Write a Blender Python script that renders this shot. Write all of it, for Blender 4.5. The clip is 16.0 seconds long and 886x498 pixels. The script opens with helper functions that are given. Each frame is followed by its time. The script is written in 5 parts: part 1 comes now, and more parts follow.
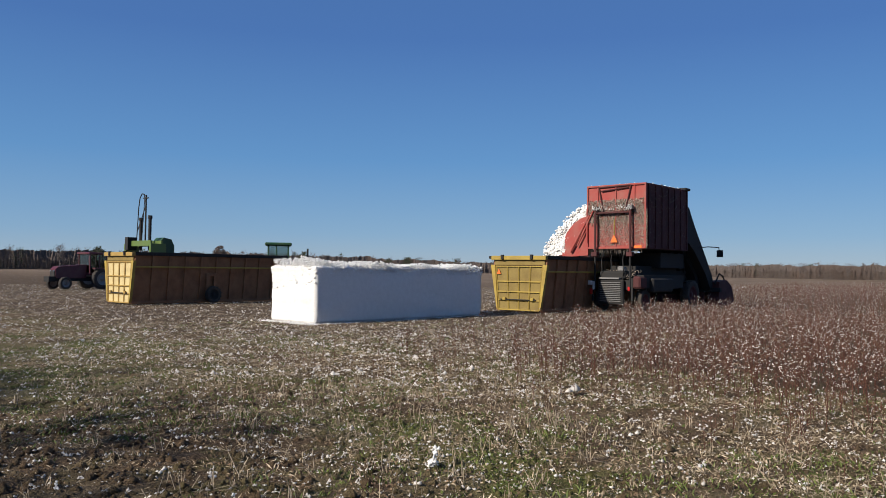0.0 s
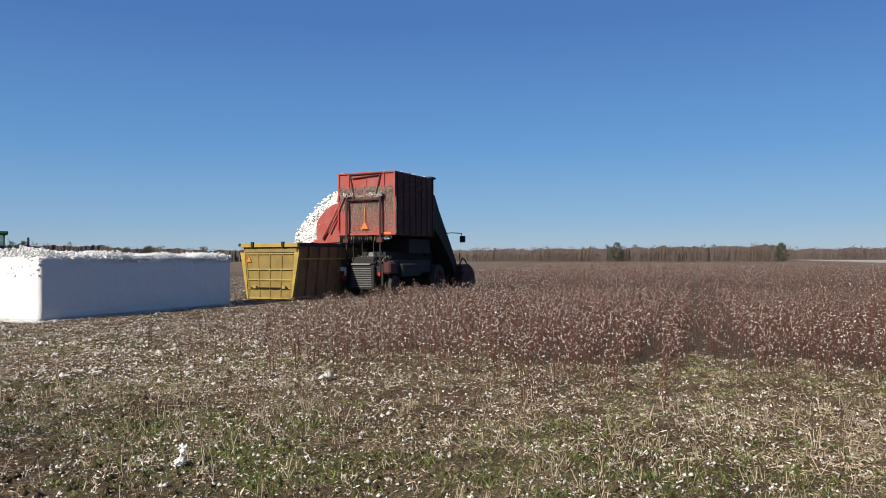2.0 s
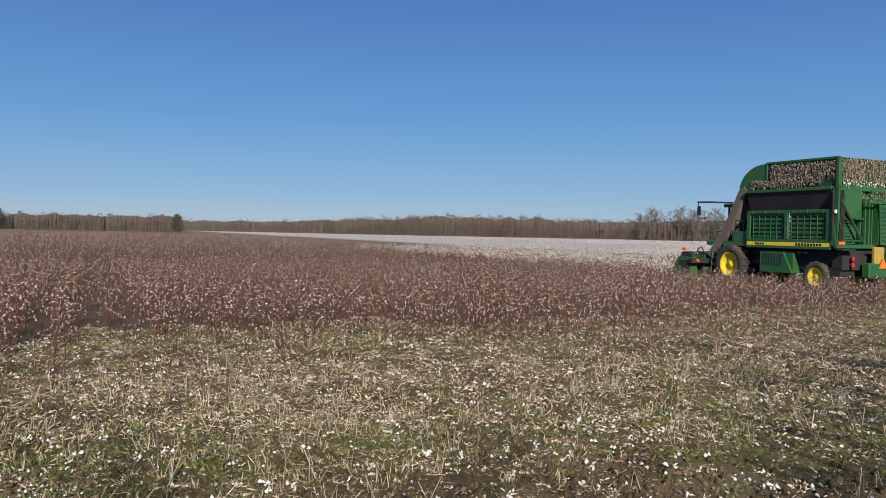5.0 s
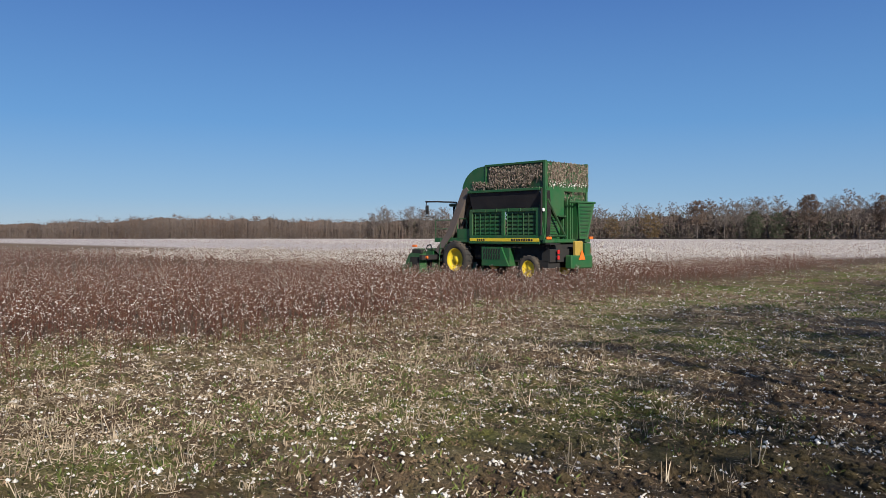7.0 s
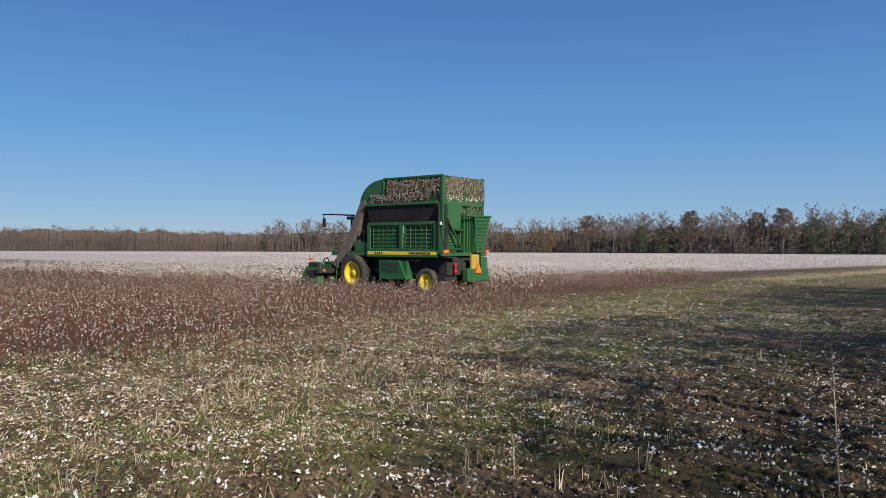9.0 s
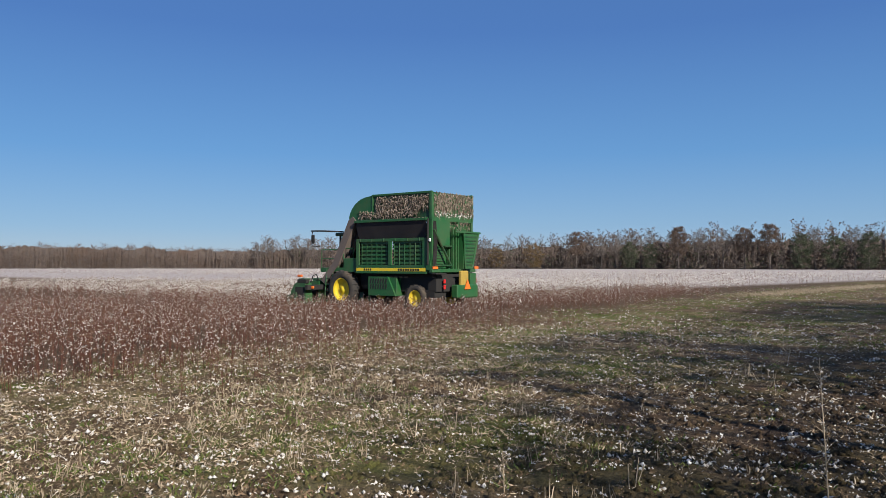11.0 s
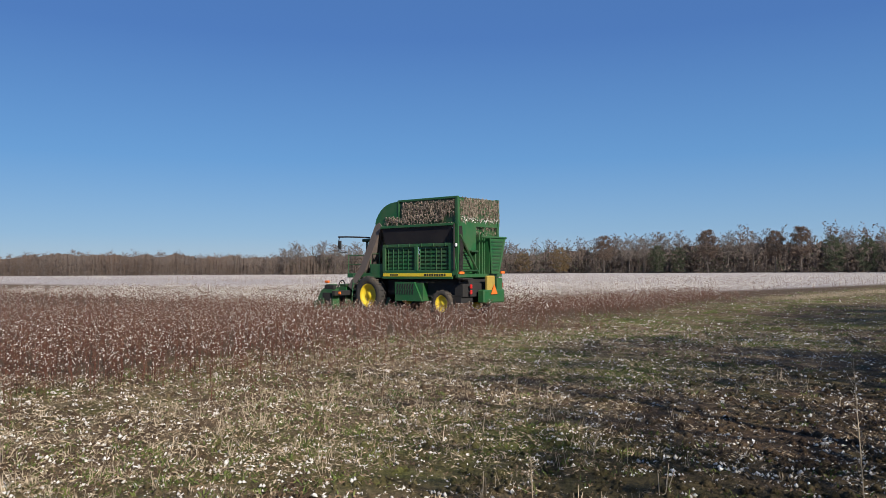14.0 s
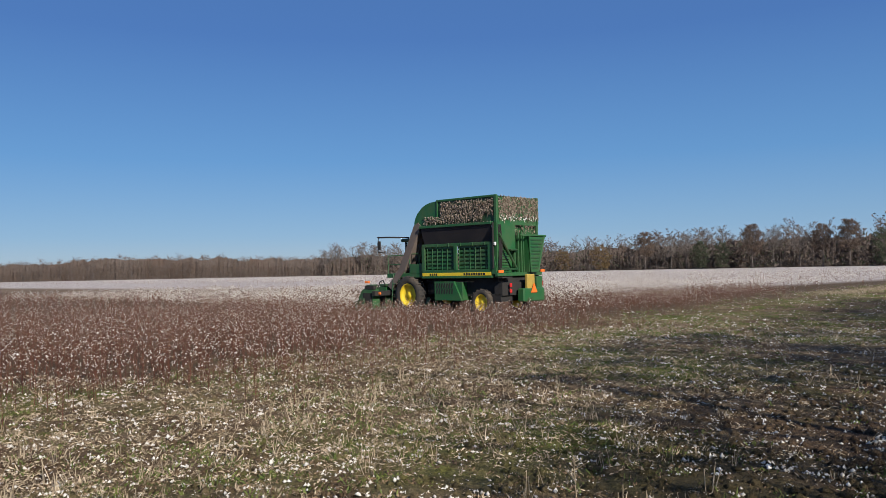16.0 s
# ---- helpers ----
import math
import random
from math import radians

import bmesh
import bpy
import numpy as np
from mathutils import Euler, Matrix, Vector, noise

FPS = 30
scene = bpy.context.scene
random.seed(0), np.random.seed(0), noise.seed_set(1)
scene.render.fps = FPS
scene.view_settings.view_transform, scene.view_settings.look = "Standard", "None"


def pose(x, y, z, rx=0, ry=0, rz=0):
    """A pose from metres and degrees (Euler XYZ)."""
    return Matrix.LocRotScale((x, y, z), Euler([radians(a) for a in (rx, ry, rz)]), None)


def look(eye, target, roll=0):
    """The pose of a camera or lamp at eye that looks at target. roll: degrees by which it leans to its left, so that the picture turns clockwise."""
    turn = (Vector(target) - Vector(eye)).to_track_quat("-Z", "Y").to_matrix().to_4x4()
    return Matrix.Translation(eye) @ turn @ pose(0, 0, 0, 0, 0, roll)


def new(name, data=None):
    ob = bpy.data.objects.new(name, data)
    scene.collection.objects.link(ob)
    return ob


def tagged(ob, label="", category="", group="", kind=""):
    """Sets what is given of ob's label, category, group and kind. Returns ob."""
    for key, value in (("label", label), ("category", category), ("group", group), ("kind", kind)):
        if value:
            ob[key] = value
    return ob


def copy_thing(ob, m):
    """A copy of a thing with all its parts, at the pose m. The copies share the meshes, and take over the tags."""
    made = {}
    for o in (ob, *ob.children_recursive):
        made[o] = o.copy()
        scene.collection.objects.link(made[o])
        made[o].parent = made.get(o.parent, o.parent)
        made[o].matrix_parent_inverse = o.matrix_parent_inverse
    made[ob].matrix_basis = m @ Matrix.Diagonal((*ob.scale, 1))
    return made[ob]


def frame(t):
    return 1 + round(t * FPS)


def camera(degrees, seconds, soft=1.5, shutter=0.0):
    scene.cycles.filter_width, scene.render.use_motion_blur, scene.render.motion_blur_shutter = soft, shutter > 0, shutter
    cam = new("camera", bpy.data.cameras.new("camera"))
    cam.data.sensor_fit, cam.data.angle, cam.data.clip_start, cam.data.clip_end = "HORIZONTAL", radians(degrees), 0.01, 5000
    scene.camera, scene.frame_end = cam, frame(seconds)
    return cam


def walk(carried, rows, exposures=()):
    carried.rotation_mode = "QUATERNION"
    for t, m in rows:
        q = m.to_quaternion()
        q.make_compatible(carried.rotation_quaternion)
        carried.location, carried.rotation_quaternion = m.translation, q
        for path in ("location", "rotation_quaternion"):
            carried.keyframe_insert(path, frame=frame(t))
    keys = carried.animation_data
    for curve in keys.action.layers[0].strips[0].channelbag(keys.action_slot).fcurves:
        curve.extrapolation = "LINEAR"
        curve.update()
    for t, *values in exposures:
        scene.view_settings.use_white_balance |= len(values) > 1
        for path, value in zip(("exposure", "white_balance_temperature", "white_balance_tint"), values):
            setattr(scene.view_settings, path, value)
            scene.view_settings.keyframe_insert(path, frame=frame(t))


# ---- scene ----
EYE = (0.0, 0.0, 2.33)
# seconds, yaw, pitch, roll
TURNS = [
    (0, -0.99, 1.58, -0.69),
    (0.5, -3.46, 1.22, -0.69),
    (1, -7.31, 1.16, -1.00),
    (1.5, -11.78, 1.17, -0.09),
    (2, -19.39, 0.66, 0.26),
    (2.5, -28.43, 0.17, 0.09),
    (3, -36.10, -0.20, -0.30),
    (3.5, -42.90, -0.28, -1.35),
    (4, -50.82, -0.83, -0.41),
    (4.5, -56.19, -1.15, -0.64),
    (5, -62.39, -1.28, -1.03),
    (7.5, -84.60, -0.91, 0.30),
    (8, -85.96, -0.69, 0.39),
    (8.5, -86.96, -0.56, 0.21),
    (9, -89.67, -0.09, -0.19),
    (11.5, -90.39, 1.25, -0.02),
    (12, -90.18, 1.29, 0.05),
    (12.5, -89.81, 1.25, 0.19),
    (13, -89.20, 1.26, 0.27),
    (13.5, -88.84, 1.43, 0.21),
    (14, -88.52, 1.52, 0.30),
    (14.5, -87.76, 1.60, 0.42),
    (15, -86.90, 1.55, 0.71),
    (15.5, -86.28, 1.57, 0.93),
    (16, -85.58, 1.50, 1.14),
]
cam = camera(60.12, 16.0, soft=0.8)
walk(cam, [(t, pose(*EYE, 90 + p, r, y)) for t, y, p, r in TURNS], [(0.0, 0.25), (3.0, 0.38), (5.0, 0.34), (7.5, 0.38), (12.0, 0.40), (16.0, 0.32)])

# ---- light ----
SUN_BEARING, SUN_ELEV = 236.0, 31.0     # clockwise from +y
world = bpy.data.worlds.new("sky")
scene.world = world
world.use_nodes = True
wn = world.node_tree
sky = wn.nodes.new("ShaderNodeTexSky")
sky.sky_type = "NISHITA"
sky.sun_disc = False
sky.sun_elevation, sky.sun_rotation = radians(SUN_ELEV), radians(SUN_BEARING)
sky.altitude, sky.air_density, sky.dust_density, sky.ozone_density = 50, 1.1, 0.0, 6.0
deep = wn.nodes.new("ShaderNodeHueSaturation")     # the clear, dry blue of a winter noon
deep.inputs["Saturation"].default_value = 1.12
blue = wn.nodes.new("ShaderNodeMix")
blue.data_type, blue.blend_type = "RGBA", "MULTIPLY"
blue.inputs[0].default_value = 1.0
blue.inputs[7].default_value = (0.92, 0.95, 1.10, 1)
wn.links.new(sky.outputs[0], blue.inputs[6])
wn.links.new(blue.outputs[2], deep.inputs["Color"])
# the even haze of a dry day: the same pale rim and deep zenith all round
way = wn.nodes.new("ShaderNodeTexCoord")
tall_way = wn.nodes.new("ShaderNodeSeparateXYZ")
wn.links.new(way.outputs["Generated"], tall_way.inputs[0])
rim = wn.nodes.new("ShaderNodeValToRGB")
stops = [(0.0, (0.300, 0.395, 0.490)), (0.045, (0.200, 0.345, 0.525)), (0.14, (0.110, 0.262, 0.505)), (0.29, (0.066, 0.160, 0.400)), (1.0, (0.048, 0.088, 0.185))]
while len(rim.color_ramp.elements) < len(stops):
    rim.color_ramp.elements.new(0.5)
for e, (at, c) in zip(rim.color_ramp.elements, stops):
    e.position, e.color = at, (*c, 1)
wn.links.new(tall_way.outputs[2], rim.inputs[0])
scale = wn.nodes.new("ShaderNodeVectorMath")
scale.operation = "SCALE"
scale.inputs["Scale"].default_value = 1 / 0.060
wn.links.new(rim.outputs[0], scale.inputs[0])
haze = wn.nodes.new("ShaderNodeMix")
haze.data_type = "RGBA"
haze.inputs[0].default_value = 0.80
wn.links.new(deep.outputs[0], haze.inputs[6])
wn.links.new(scale.outputs[0], haze.inputs[7])
wn.links.new(haze.outputs[2], wn.nodes["Background"].inputs[0])
wn.nodes["Background"].inputs[1].default_value = 0.060
sun = new("sun", bpy.data.lights.new("sun", "SUN"))
sun.data.energy, sun.data.angle, sun.data.color = 5.0, radians(0.5), (1.0, 0.92, 0.82)
sb, se = radians(SUN_BEARING), radians(SUN_ELEV)
sun.matrix_world = look((math.sin(sb) * math.cos(se) * 60, math.cos(sb) * math.cos(se) * 60, math.sin(se) * 60), (0, 0, 0))

# ---- materials ----


class Nodes:
    """Short way to write a node tree."""

    def __init__(self, name):
        self.mat = bpy.data.materials.new(name)
        self.mat.use_nodes = True
        self.t = self.mat.node_tree
        self.out = self.t.nodes["Material Output"]
        self.bsdf = self.t.nodes["Principled BSDF"]

    def node(self, kind, values=(), **props):
        n = self.t.nodes.new(kind)
        for k, v in props.items():
            setattr(n, k, v)
        for k, v in dict(values).items():
            self.put(n.inputs[k], v)
        return n

    def put(self, socket, v):
        if isinstance(v, bpy.types.NodeSocket):
            self.t.links.new(v, socket)
        elif isinstance(v, (tuple, list)) and len(v) == 3 and socket.type == "RGBA":
            socket.default_value = (*v, 1)
        else:
            socket.default_value = v

    def coords(self, kind="Object"):
        return self.node("ShaderNodeTexCoord").outputs[kind]

    def noise(self, scale, detail=4, rough=0.6, where=None, out=0):
        n = self.node("ShaderNodeTexNoise", {"Scale": scale, "Detail": detail, "Roughness": rough, "Vector": where or self.coords()})
        return n.outputs[out]

    def ramp(self, value, *stops):
        n = self.node("ShaderNodeValToRGB", {0: value})
        els = n.color_ramp.elements
        while len(els) < len(stops):
            els.new(0.5)
        for e, (at, c) in zip(els, stops):
            e.position = at
            e.color = (*c, 1) if isinstance(c, (tuple, list)) else (c, c, c, 1)
        return n.outputs[0]

    def mix(self, f, a, b, blend="MIX"):
        n = self.node("ShaderNodeMix", data_type="RGBA", blend_type=blend)
        self.put(n.inputs[0], f), self.put(n.inputs[6], a), self.put(n.inputs[7], b)
        return n.outputs[2]

    def math(self, op, a, b=0.0, clamp=False):
        n = self.node("ShaderNodeMath", operation=op, use_clamp=clamp)
        self.put(n.inputs[0], a), self.put(n.inputs[1], b)
        return n.outputs[0]

    def bump(self, height, strength=0.4, dist=0.02):
        n = self.node("ShaderNodeBump", {"Strength": strength, "Distance": dist, "Height": height})
        self.put(self.bsdf.inputs["Normal"], n.outputs[0])

    def done(self, color=None, rough=0.7, metal=0.0, spec=0.5):
        if color is not None:
            self.put(self.bsdf.inputs["Base Color"], color)
        self.put(self.bsdf.inputs["Roughness"], rough)
        self.put(self.bsdf.inputs["Metallic"], metal)
        self.put(self.bsdf.inputs["Specular IOR Level"], spec)
        return self.mat


def painted(name, color, dirt=(0.16, 0.12, 0.08), amount=0.35, rough=0.45, metal=0.0):
    """Field-worn paint: dust in cloudy patches, fine grain and faint dents."""
    m = Nodes(name)
    big, fine = m.noise(1.3, 5), m.noise(22, 6, 0.7)
    shade = m.mix(m.ramp(fine, (0.3, 0.0), (0.8, 0.35)), color, tuple(c * 0.7 for c in color))
    f = m.math("MULTIPLY", m.ramp(m.math("ADD", m.math("MULTIPLY", big, 0.7), m.math("MULTIPLY", fine, 0.3)), (0.42, 0.0), (0.68, 1.0)), amount)
    col = m.mix(f, shade, dirt)
    m.bump(m.noise(3.0, 3), 0.15, 0.02)
    return m.done(col, m.math("ADD", rough, m.math("MULTIPLY", f, 0.5), True), metal)


def varied(name, dark, light, rough=0.9, scale=8.0, spec=0.2, island=0.35):
    """Plant or lint colour: grain by place and a different tone for each loose piece."""
    m = Nodes(name)
    col = m.mix(m.ramp(m.noise(scale, 3), (0.3, 0.0), (0.7, 1.0)), dark, light)
    rnd = m.node("ShaderNodeNewGeometry").outputs["Random Per Island"]
    col = m.mix(m.math("MULTIPLY", rnd, island), col, tuple(c * 0.35 for c in dark))
    return m.done(col, rough, 0.0, spec)


GREEN = painted("green_paint", (0.015, 0.098, 0.028), amount=0.25)
GREEN_DARK = painted("dark_green_paint", (0.012, 0.06, 0.02), amount=0.3)
GREEN_OLD = painted("faded_green_paint", (0.10, 0.17, 0.035), amount=0.35)
YELLOW = painted("yellow_paint", (0.80, 0.58, 0.03), amount=0.15)
YELLOW_OLD = painted("worn_yellow_paint", (0.40, 0.28, 0.045), dirt=(0.16, 0.10, 0.05), amount=0.6, rough=0.65)
OCHRE = painted("ochre_sheet_steel", (0.29, 0.135, 0.06), dirt=(0.12, 0.06, 0.035), amount=0.6, rough=0.75)
CREAM = painted("pale_yellow_panel", (0.62, 0.50, 0.24), dirt=(0.30, 0.20, 0.08), amount=0.5, rough=0.65)
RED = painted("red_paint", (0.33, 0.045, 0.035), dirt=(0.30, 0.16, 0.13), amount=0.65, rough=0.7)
# dull red, lowered to near black: the basket sides' shade is in this colour
RED_DARK = painted("dull_and_shaded_red_paint", (0.075, 0.014, 0.014), dirt=(0.045, 0.034, 0.03), amount=0.5, rough=0.75)
MAROON = painted("maroon_paint", (0.090, 0.012, 0.024), amount=0.3)
BLACK = painted("black_steel", (0.013, 0.013, 0.013), dirt=(0.05, 0.042, 0.034), amount=0.4, rough=0.8)
GREY = painted("grey_steel", (0.22, 0.22, 0.22), amount=0.4, rough=0.5, metal=0.5)
CANVAS = painted("dark_rubber_curtain", (0.028, 0.024, 0.026), dirt=(0.10, 0.08, 0.07), amount=0.3, rough=0.85)
RUBBER = painted("tyre_rubber", (0.028, 0.027, 0.026), dirt=(0.13, 0.10, 0.07), amount=0.7, rough=0.9)
ORANGE = painted("orange_reflector", (0.80, 0.17, 0.02), amount=0.1)
RED_LAMP = painted("red_lens", (0.5, 0.02, 0.02), amount=0.1, rough=0.25)
CHROME = painted("bright_metal", (0.6, 0.6, 0.6), amount=0.2, rough=0.25, metal=1.0)
WHITE_PAINT = painted("white_paint", (0.75, 0.75, 0.73), amount=0.2)
g = Nodes("cab_glass")
g.put(g.bsdf.inputs["Transmission Weight"], 1.0)
GLASS = g.done((0.55, 0.62, 0.60), 0.03)

LINT = varied("seed_cotton", (0.74, 0.73, 0.70), (0.86, 0.85, 0.83), 0.95, 30, 0.1, 0.10)
LINT_FIELD = varied("field_lint", (0.58, 0.53, 0.46), (0.84, 0.81, 0.76), 0.95, 3, 0.1, 0.45)
LINT_DIRTY = varied("trashy_lint", (0.20, 0.16, 0.125), (0.42, 0.36, 0.29), 0.95, 9, 0.1, 0.5)
STEM = varied("cotton_stems", (0.075, 0.032, 0.021), (0.175, 0.074, 0.048), 0.8, 3, 0.2)
HULL = varied("dry_burrs", (0.100, 0.048, 0.032), (0.30, 0.175, 0.115), 0.85, 5, 0.2, 0.6)
TRASH = varied("leaf_trash", (0.13, 0.10, 0.078), (0.24, 0.195, 0.155), 0.9, 9, 0.1, 0.5)
DOOR = painted("dull_yellow_panel", (0.24, 0.17, 0.04), dirt=(0.13, 0.085, 0.04), amount=0.6, rough=0.7)
TRIM = painted("ochre_frame", (0.40, 0.26, 0.06), dirt=(0.18, 0.10, 0.05), amount=0.5, rough=0.65)
STRAW = varied("dry_stubble", (0.34, 0.265, 0.17), (0.66, 0.55, 0.40), 0.8, 4, 0.3, 0.65)
GRASS = varied("winter_grass", (0.072, 0.110, 0.022), (0.175, 0.205, 0.050), 0.7, 1.5, 0.3, 0.5)
LEAF = varied("dead_leaves", (0.14, 0.092, 0.058), (0.33, 0.235, 0.15), 0.85, 3, 0.2, 0.6)
BARK = varied("grey_bark", (0.085, 0.072, 0.064), (0.185, 0.16, 0.145), 0.9, 1.0, 0.2, 0.3)
TWIG = varied("bare_twigs", (0.105, 0.084, 0.073), (0.19, 0.155, 0.135), 0.9, 0.06, 0.1, 0.25)
TWIG_PALE = varied("pale_twigs", (0.135, 0.115, 0.103), (0.23, 0.20, 0.18), 0.9, 0.06, 0.1, 0.3)
TWIG_RED = varied("russet_leaves", (0.110, 0.080, 0.064), (0.190, 0.142, 0.112), 0.9, 0.06, 0.1, 0.3)
TAN_LEAF = varied("tan_leaves", (0.115, 0.080, 0.040), (0.22, 0.150, 0.075), 0.9, 0.06, 0.1, 0.3)
PINE = varied("pine_needles", (0.048, 0.060, 0.036), (0.100, 0.112, 0.066), 0.8, 0.1, 0.2, 0.4)


def cotton_pack(name, tint):
    m = Nodes(name)
    a, b = m.noise(5, 6, 0.7), m.noise(45, 4, 0.7)
    col = m.mix(m.ramp(a, (0.35, 0.0), (0.75, 1.0)), tuple(c * 0.90 for c in tint), tint)
    specks = m.ramp(m.noise(28, 2), (0.70, 0.0), (0.76, 1.0))
    col = m.mix(m.math("MULTIPLY", specks, 0.5), col, (0.30, 0.24, 0.17))
    m.bump(m.math("ADD", a, m.math("MULTIPLY", b, 0.6)), 0.5, 0.05)
    return m.done(col, 0.95, 0.0, 0.1)


PACKED = cotton_pack("packed_cotton", (0.80, 0.775, 0.735))

# directions of the crop rows
ROW_BEARING = 37.5
RB = radians(ROW_BEARING)
D = Vector((math.sin(RB), math.cos(RB), 0))
N = Vector((math.cos(RB), -math.sin(RB), 0))


def ground_material():
    m = Nodes("field_soil")
    p = m.coords()
    sep = m.node("ShaderNodeSeparateXYZ", {0: p})
    x, y = sep.outputs[0], sep.outputs[1]
    u = m.math("ADD", m.math("MULTIPLY", x, D.x), m.math("MULTIPLY", y, D.y))
    v = m.math("ADD", m.math("MULTIPLY", x, N.x), m.math("MULTIPLY", y, N.y))
    big, mid, fine = m.noise(0.16, 4, 0.6, p), m.noise(1.4, 5, 0.65, p), m.noise(14, 6, 0.75, p)
    soil = m.mix(m.ramp(fine, (0.3, 0.0), (0.72, 1.0)), (0.055, 0.036, 0.022), (0.215, 0.148, 0.090))
    green = m.mix(m.ramp(fine, (0.3, 0.0), (0.7, 1.0)), (0.070, 0.098, 0.020), (0.215, 0.235, 0.065))
    tan = m.mix(m.ramp(fine, (0.3, 0.0), (0.7, 1.0)), (0.14, 0.098, 0.060), (0.36, 0.275, 0.175))
    col = m.mix(m.math("MULTIPLY", m.ramp(m.math("ADD", m.math("MULTIPLY", big, 0.65), m.math("MULTIPLY", mid, 0.35)), (0.47, 0.0), (0.60, 1.0)), 0.8), soil, green)
    litter = m.ramp(m.noise(0.45, 5, 0.7, p), (0.44, 0.0), (0.62, 1.0))
    col = m.mix(m.math("MULTIPLY", litter, m.ramp(mid, (0.36, 0.0), (0.58, 0.85))), col, tan)
    # the bare track beside the field
    track = m.math("MULTIPLY", m.math("SUBTRACT", m.math("ADD", 3.2, m.math("MULTIPLY", big, 5.0)), u), 0.35, True)
    col = m.mix(m.math("MULTIPLY", track, 0.75), col, m.mix(m.ramp(fine, (0.3, 0.0), (0.72, 1.0)), (0.048, 0.032, 0.022), (0.145, 0.098, 0.066)))
    # picked rows: brown, with lint specks
    rows = m.mix(m.ramp(fine, (0.3, 0.0), (0.7, 1.0)), (0.062, 0.044, 0.029), (0.165, 0.118, 0.078))
    lint = m.ramp(m.noise(5.0, 3, 0.8, p), (0.60, 0.0), (0.68, 1.0))
    rows = m.mix(m.math("MULTIPLY", lint, 0.6), rows, (0.55, 0.50, 0.46))
    in_rows = m.math("MULTIPLY", m.math("SUBTRACT", u, m.math("ADD", 10.0, m.math("MULTIPLY", m.noise(0.35, 5, 0.7, p), 10.0))), 0.22, True)
    col = m.mix(in_rows, col, rows)
    # far picked land, seen edge on
    far = m.mix(m.ramp(m.noise(0.05, 5, 0.7, p), (0.35, 0.0), (0.65, 1.0)), (0.135, 0.098, 0.070), (0.235, 0.175, 0.125))
    col = m.mix(m.math("MULTIPLY", m.math("SUBTRACT", u, 60.0), 0.012, True), col, far)
    # unpicked cotton, a white carpet from afar
    white = m.mix(m.ramp(m.noise(0.9, 4, 0.8, p), (0.38, 0.0), (0.62, 1.0)), (0.24, 0.19, 0.165), (0.62, 0.58, 0.55))
    wide = m.math("ADD", 52.0, m.math("MULTIPLY", big, 8.0))
    ends = m.math("SUBTRACT", 27.0, m.math("MULTIPLY", m.math("SUBTRACT", v, 60.0), 0.18))
    in_white = m.math("MULTIPLY", m.math("MULTIPLY", m.math("SUBTRACT", v, wide), 0.1, True), m.math("MULTIPLY", m.math("SUBTRACT", u, ends), 0.2, True))
    col = m.mix(in_white, col, white)
    m.bump(m.math("ADD", m.math("MULTIPLY", mid, 0.8), fine), 1.0, 0.11)
    return m.done(col, 0.95, 0.0, 0.1)


SOIL = ground_material()


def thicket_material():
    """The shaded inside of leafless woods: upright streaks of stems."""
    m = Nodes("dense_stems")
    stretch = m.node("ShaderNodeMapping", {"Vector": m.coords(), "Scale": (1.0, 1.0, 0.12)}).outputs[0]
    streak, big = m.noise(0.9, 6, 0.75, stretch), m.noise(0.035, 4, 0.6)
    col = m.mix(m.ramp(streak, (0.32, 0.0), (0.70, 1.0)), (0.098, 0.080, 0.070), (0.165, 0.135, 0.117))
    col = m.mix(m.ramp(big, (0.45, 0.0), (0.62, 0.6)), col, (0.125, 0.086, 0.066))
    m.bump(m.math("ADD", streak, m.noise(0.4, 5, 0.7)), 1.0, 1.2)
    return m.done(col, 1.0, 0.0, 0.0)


INNER = thicket_material()

# ---- building helpers ----
rng = np.random.default_rng(7)


def mesh_object(name, verts, faces, mats, slots=None, parent=None, smooth=False):
    me = bpy.data.meshes.new(name)
    me.from_pydata(verts, [], faces)
    for mt in mats:
        me.materials.append(mt)
    if slots is not None:
        me.polygons.foreach_set("material_index", slots)
    if smooth:
        me.polygons.foreach_set("use_smooth", [True] * len(me.polygons))
    me.update()
    ob = new(name, me)
    if parent:
        ob.parent = parent
    return ob


def tri_object(name, verts, tris, slots, mats):
    """One mesh out of arrays of vertices and triangles."""
    me = bpy.data.meshes.new(name)
    n = len(tris)
    me.vertices.add(len(verts))
    me.vertices.foreach_set("co", np.asarray(verts, dtype=np.float32).ravel())
    me.loops.add(n * 3)
    me.loops.foreach_set("vertex_index", np.asarray(tris, dtype=np.int32).ravel())
    me.polygons.add(n)
    me.polygons.foreach_set("loop_start", np.arange(0, n * 3, 3, dtype=np.int32))
    me.polygons.foreach_set("material_index", np.asarray(slots, dtype=np.int32))
    for mt in mats:
        me.materials.append(mt)
    me.update(calc_edges=True)
    return new(name, me)


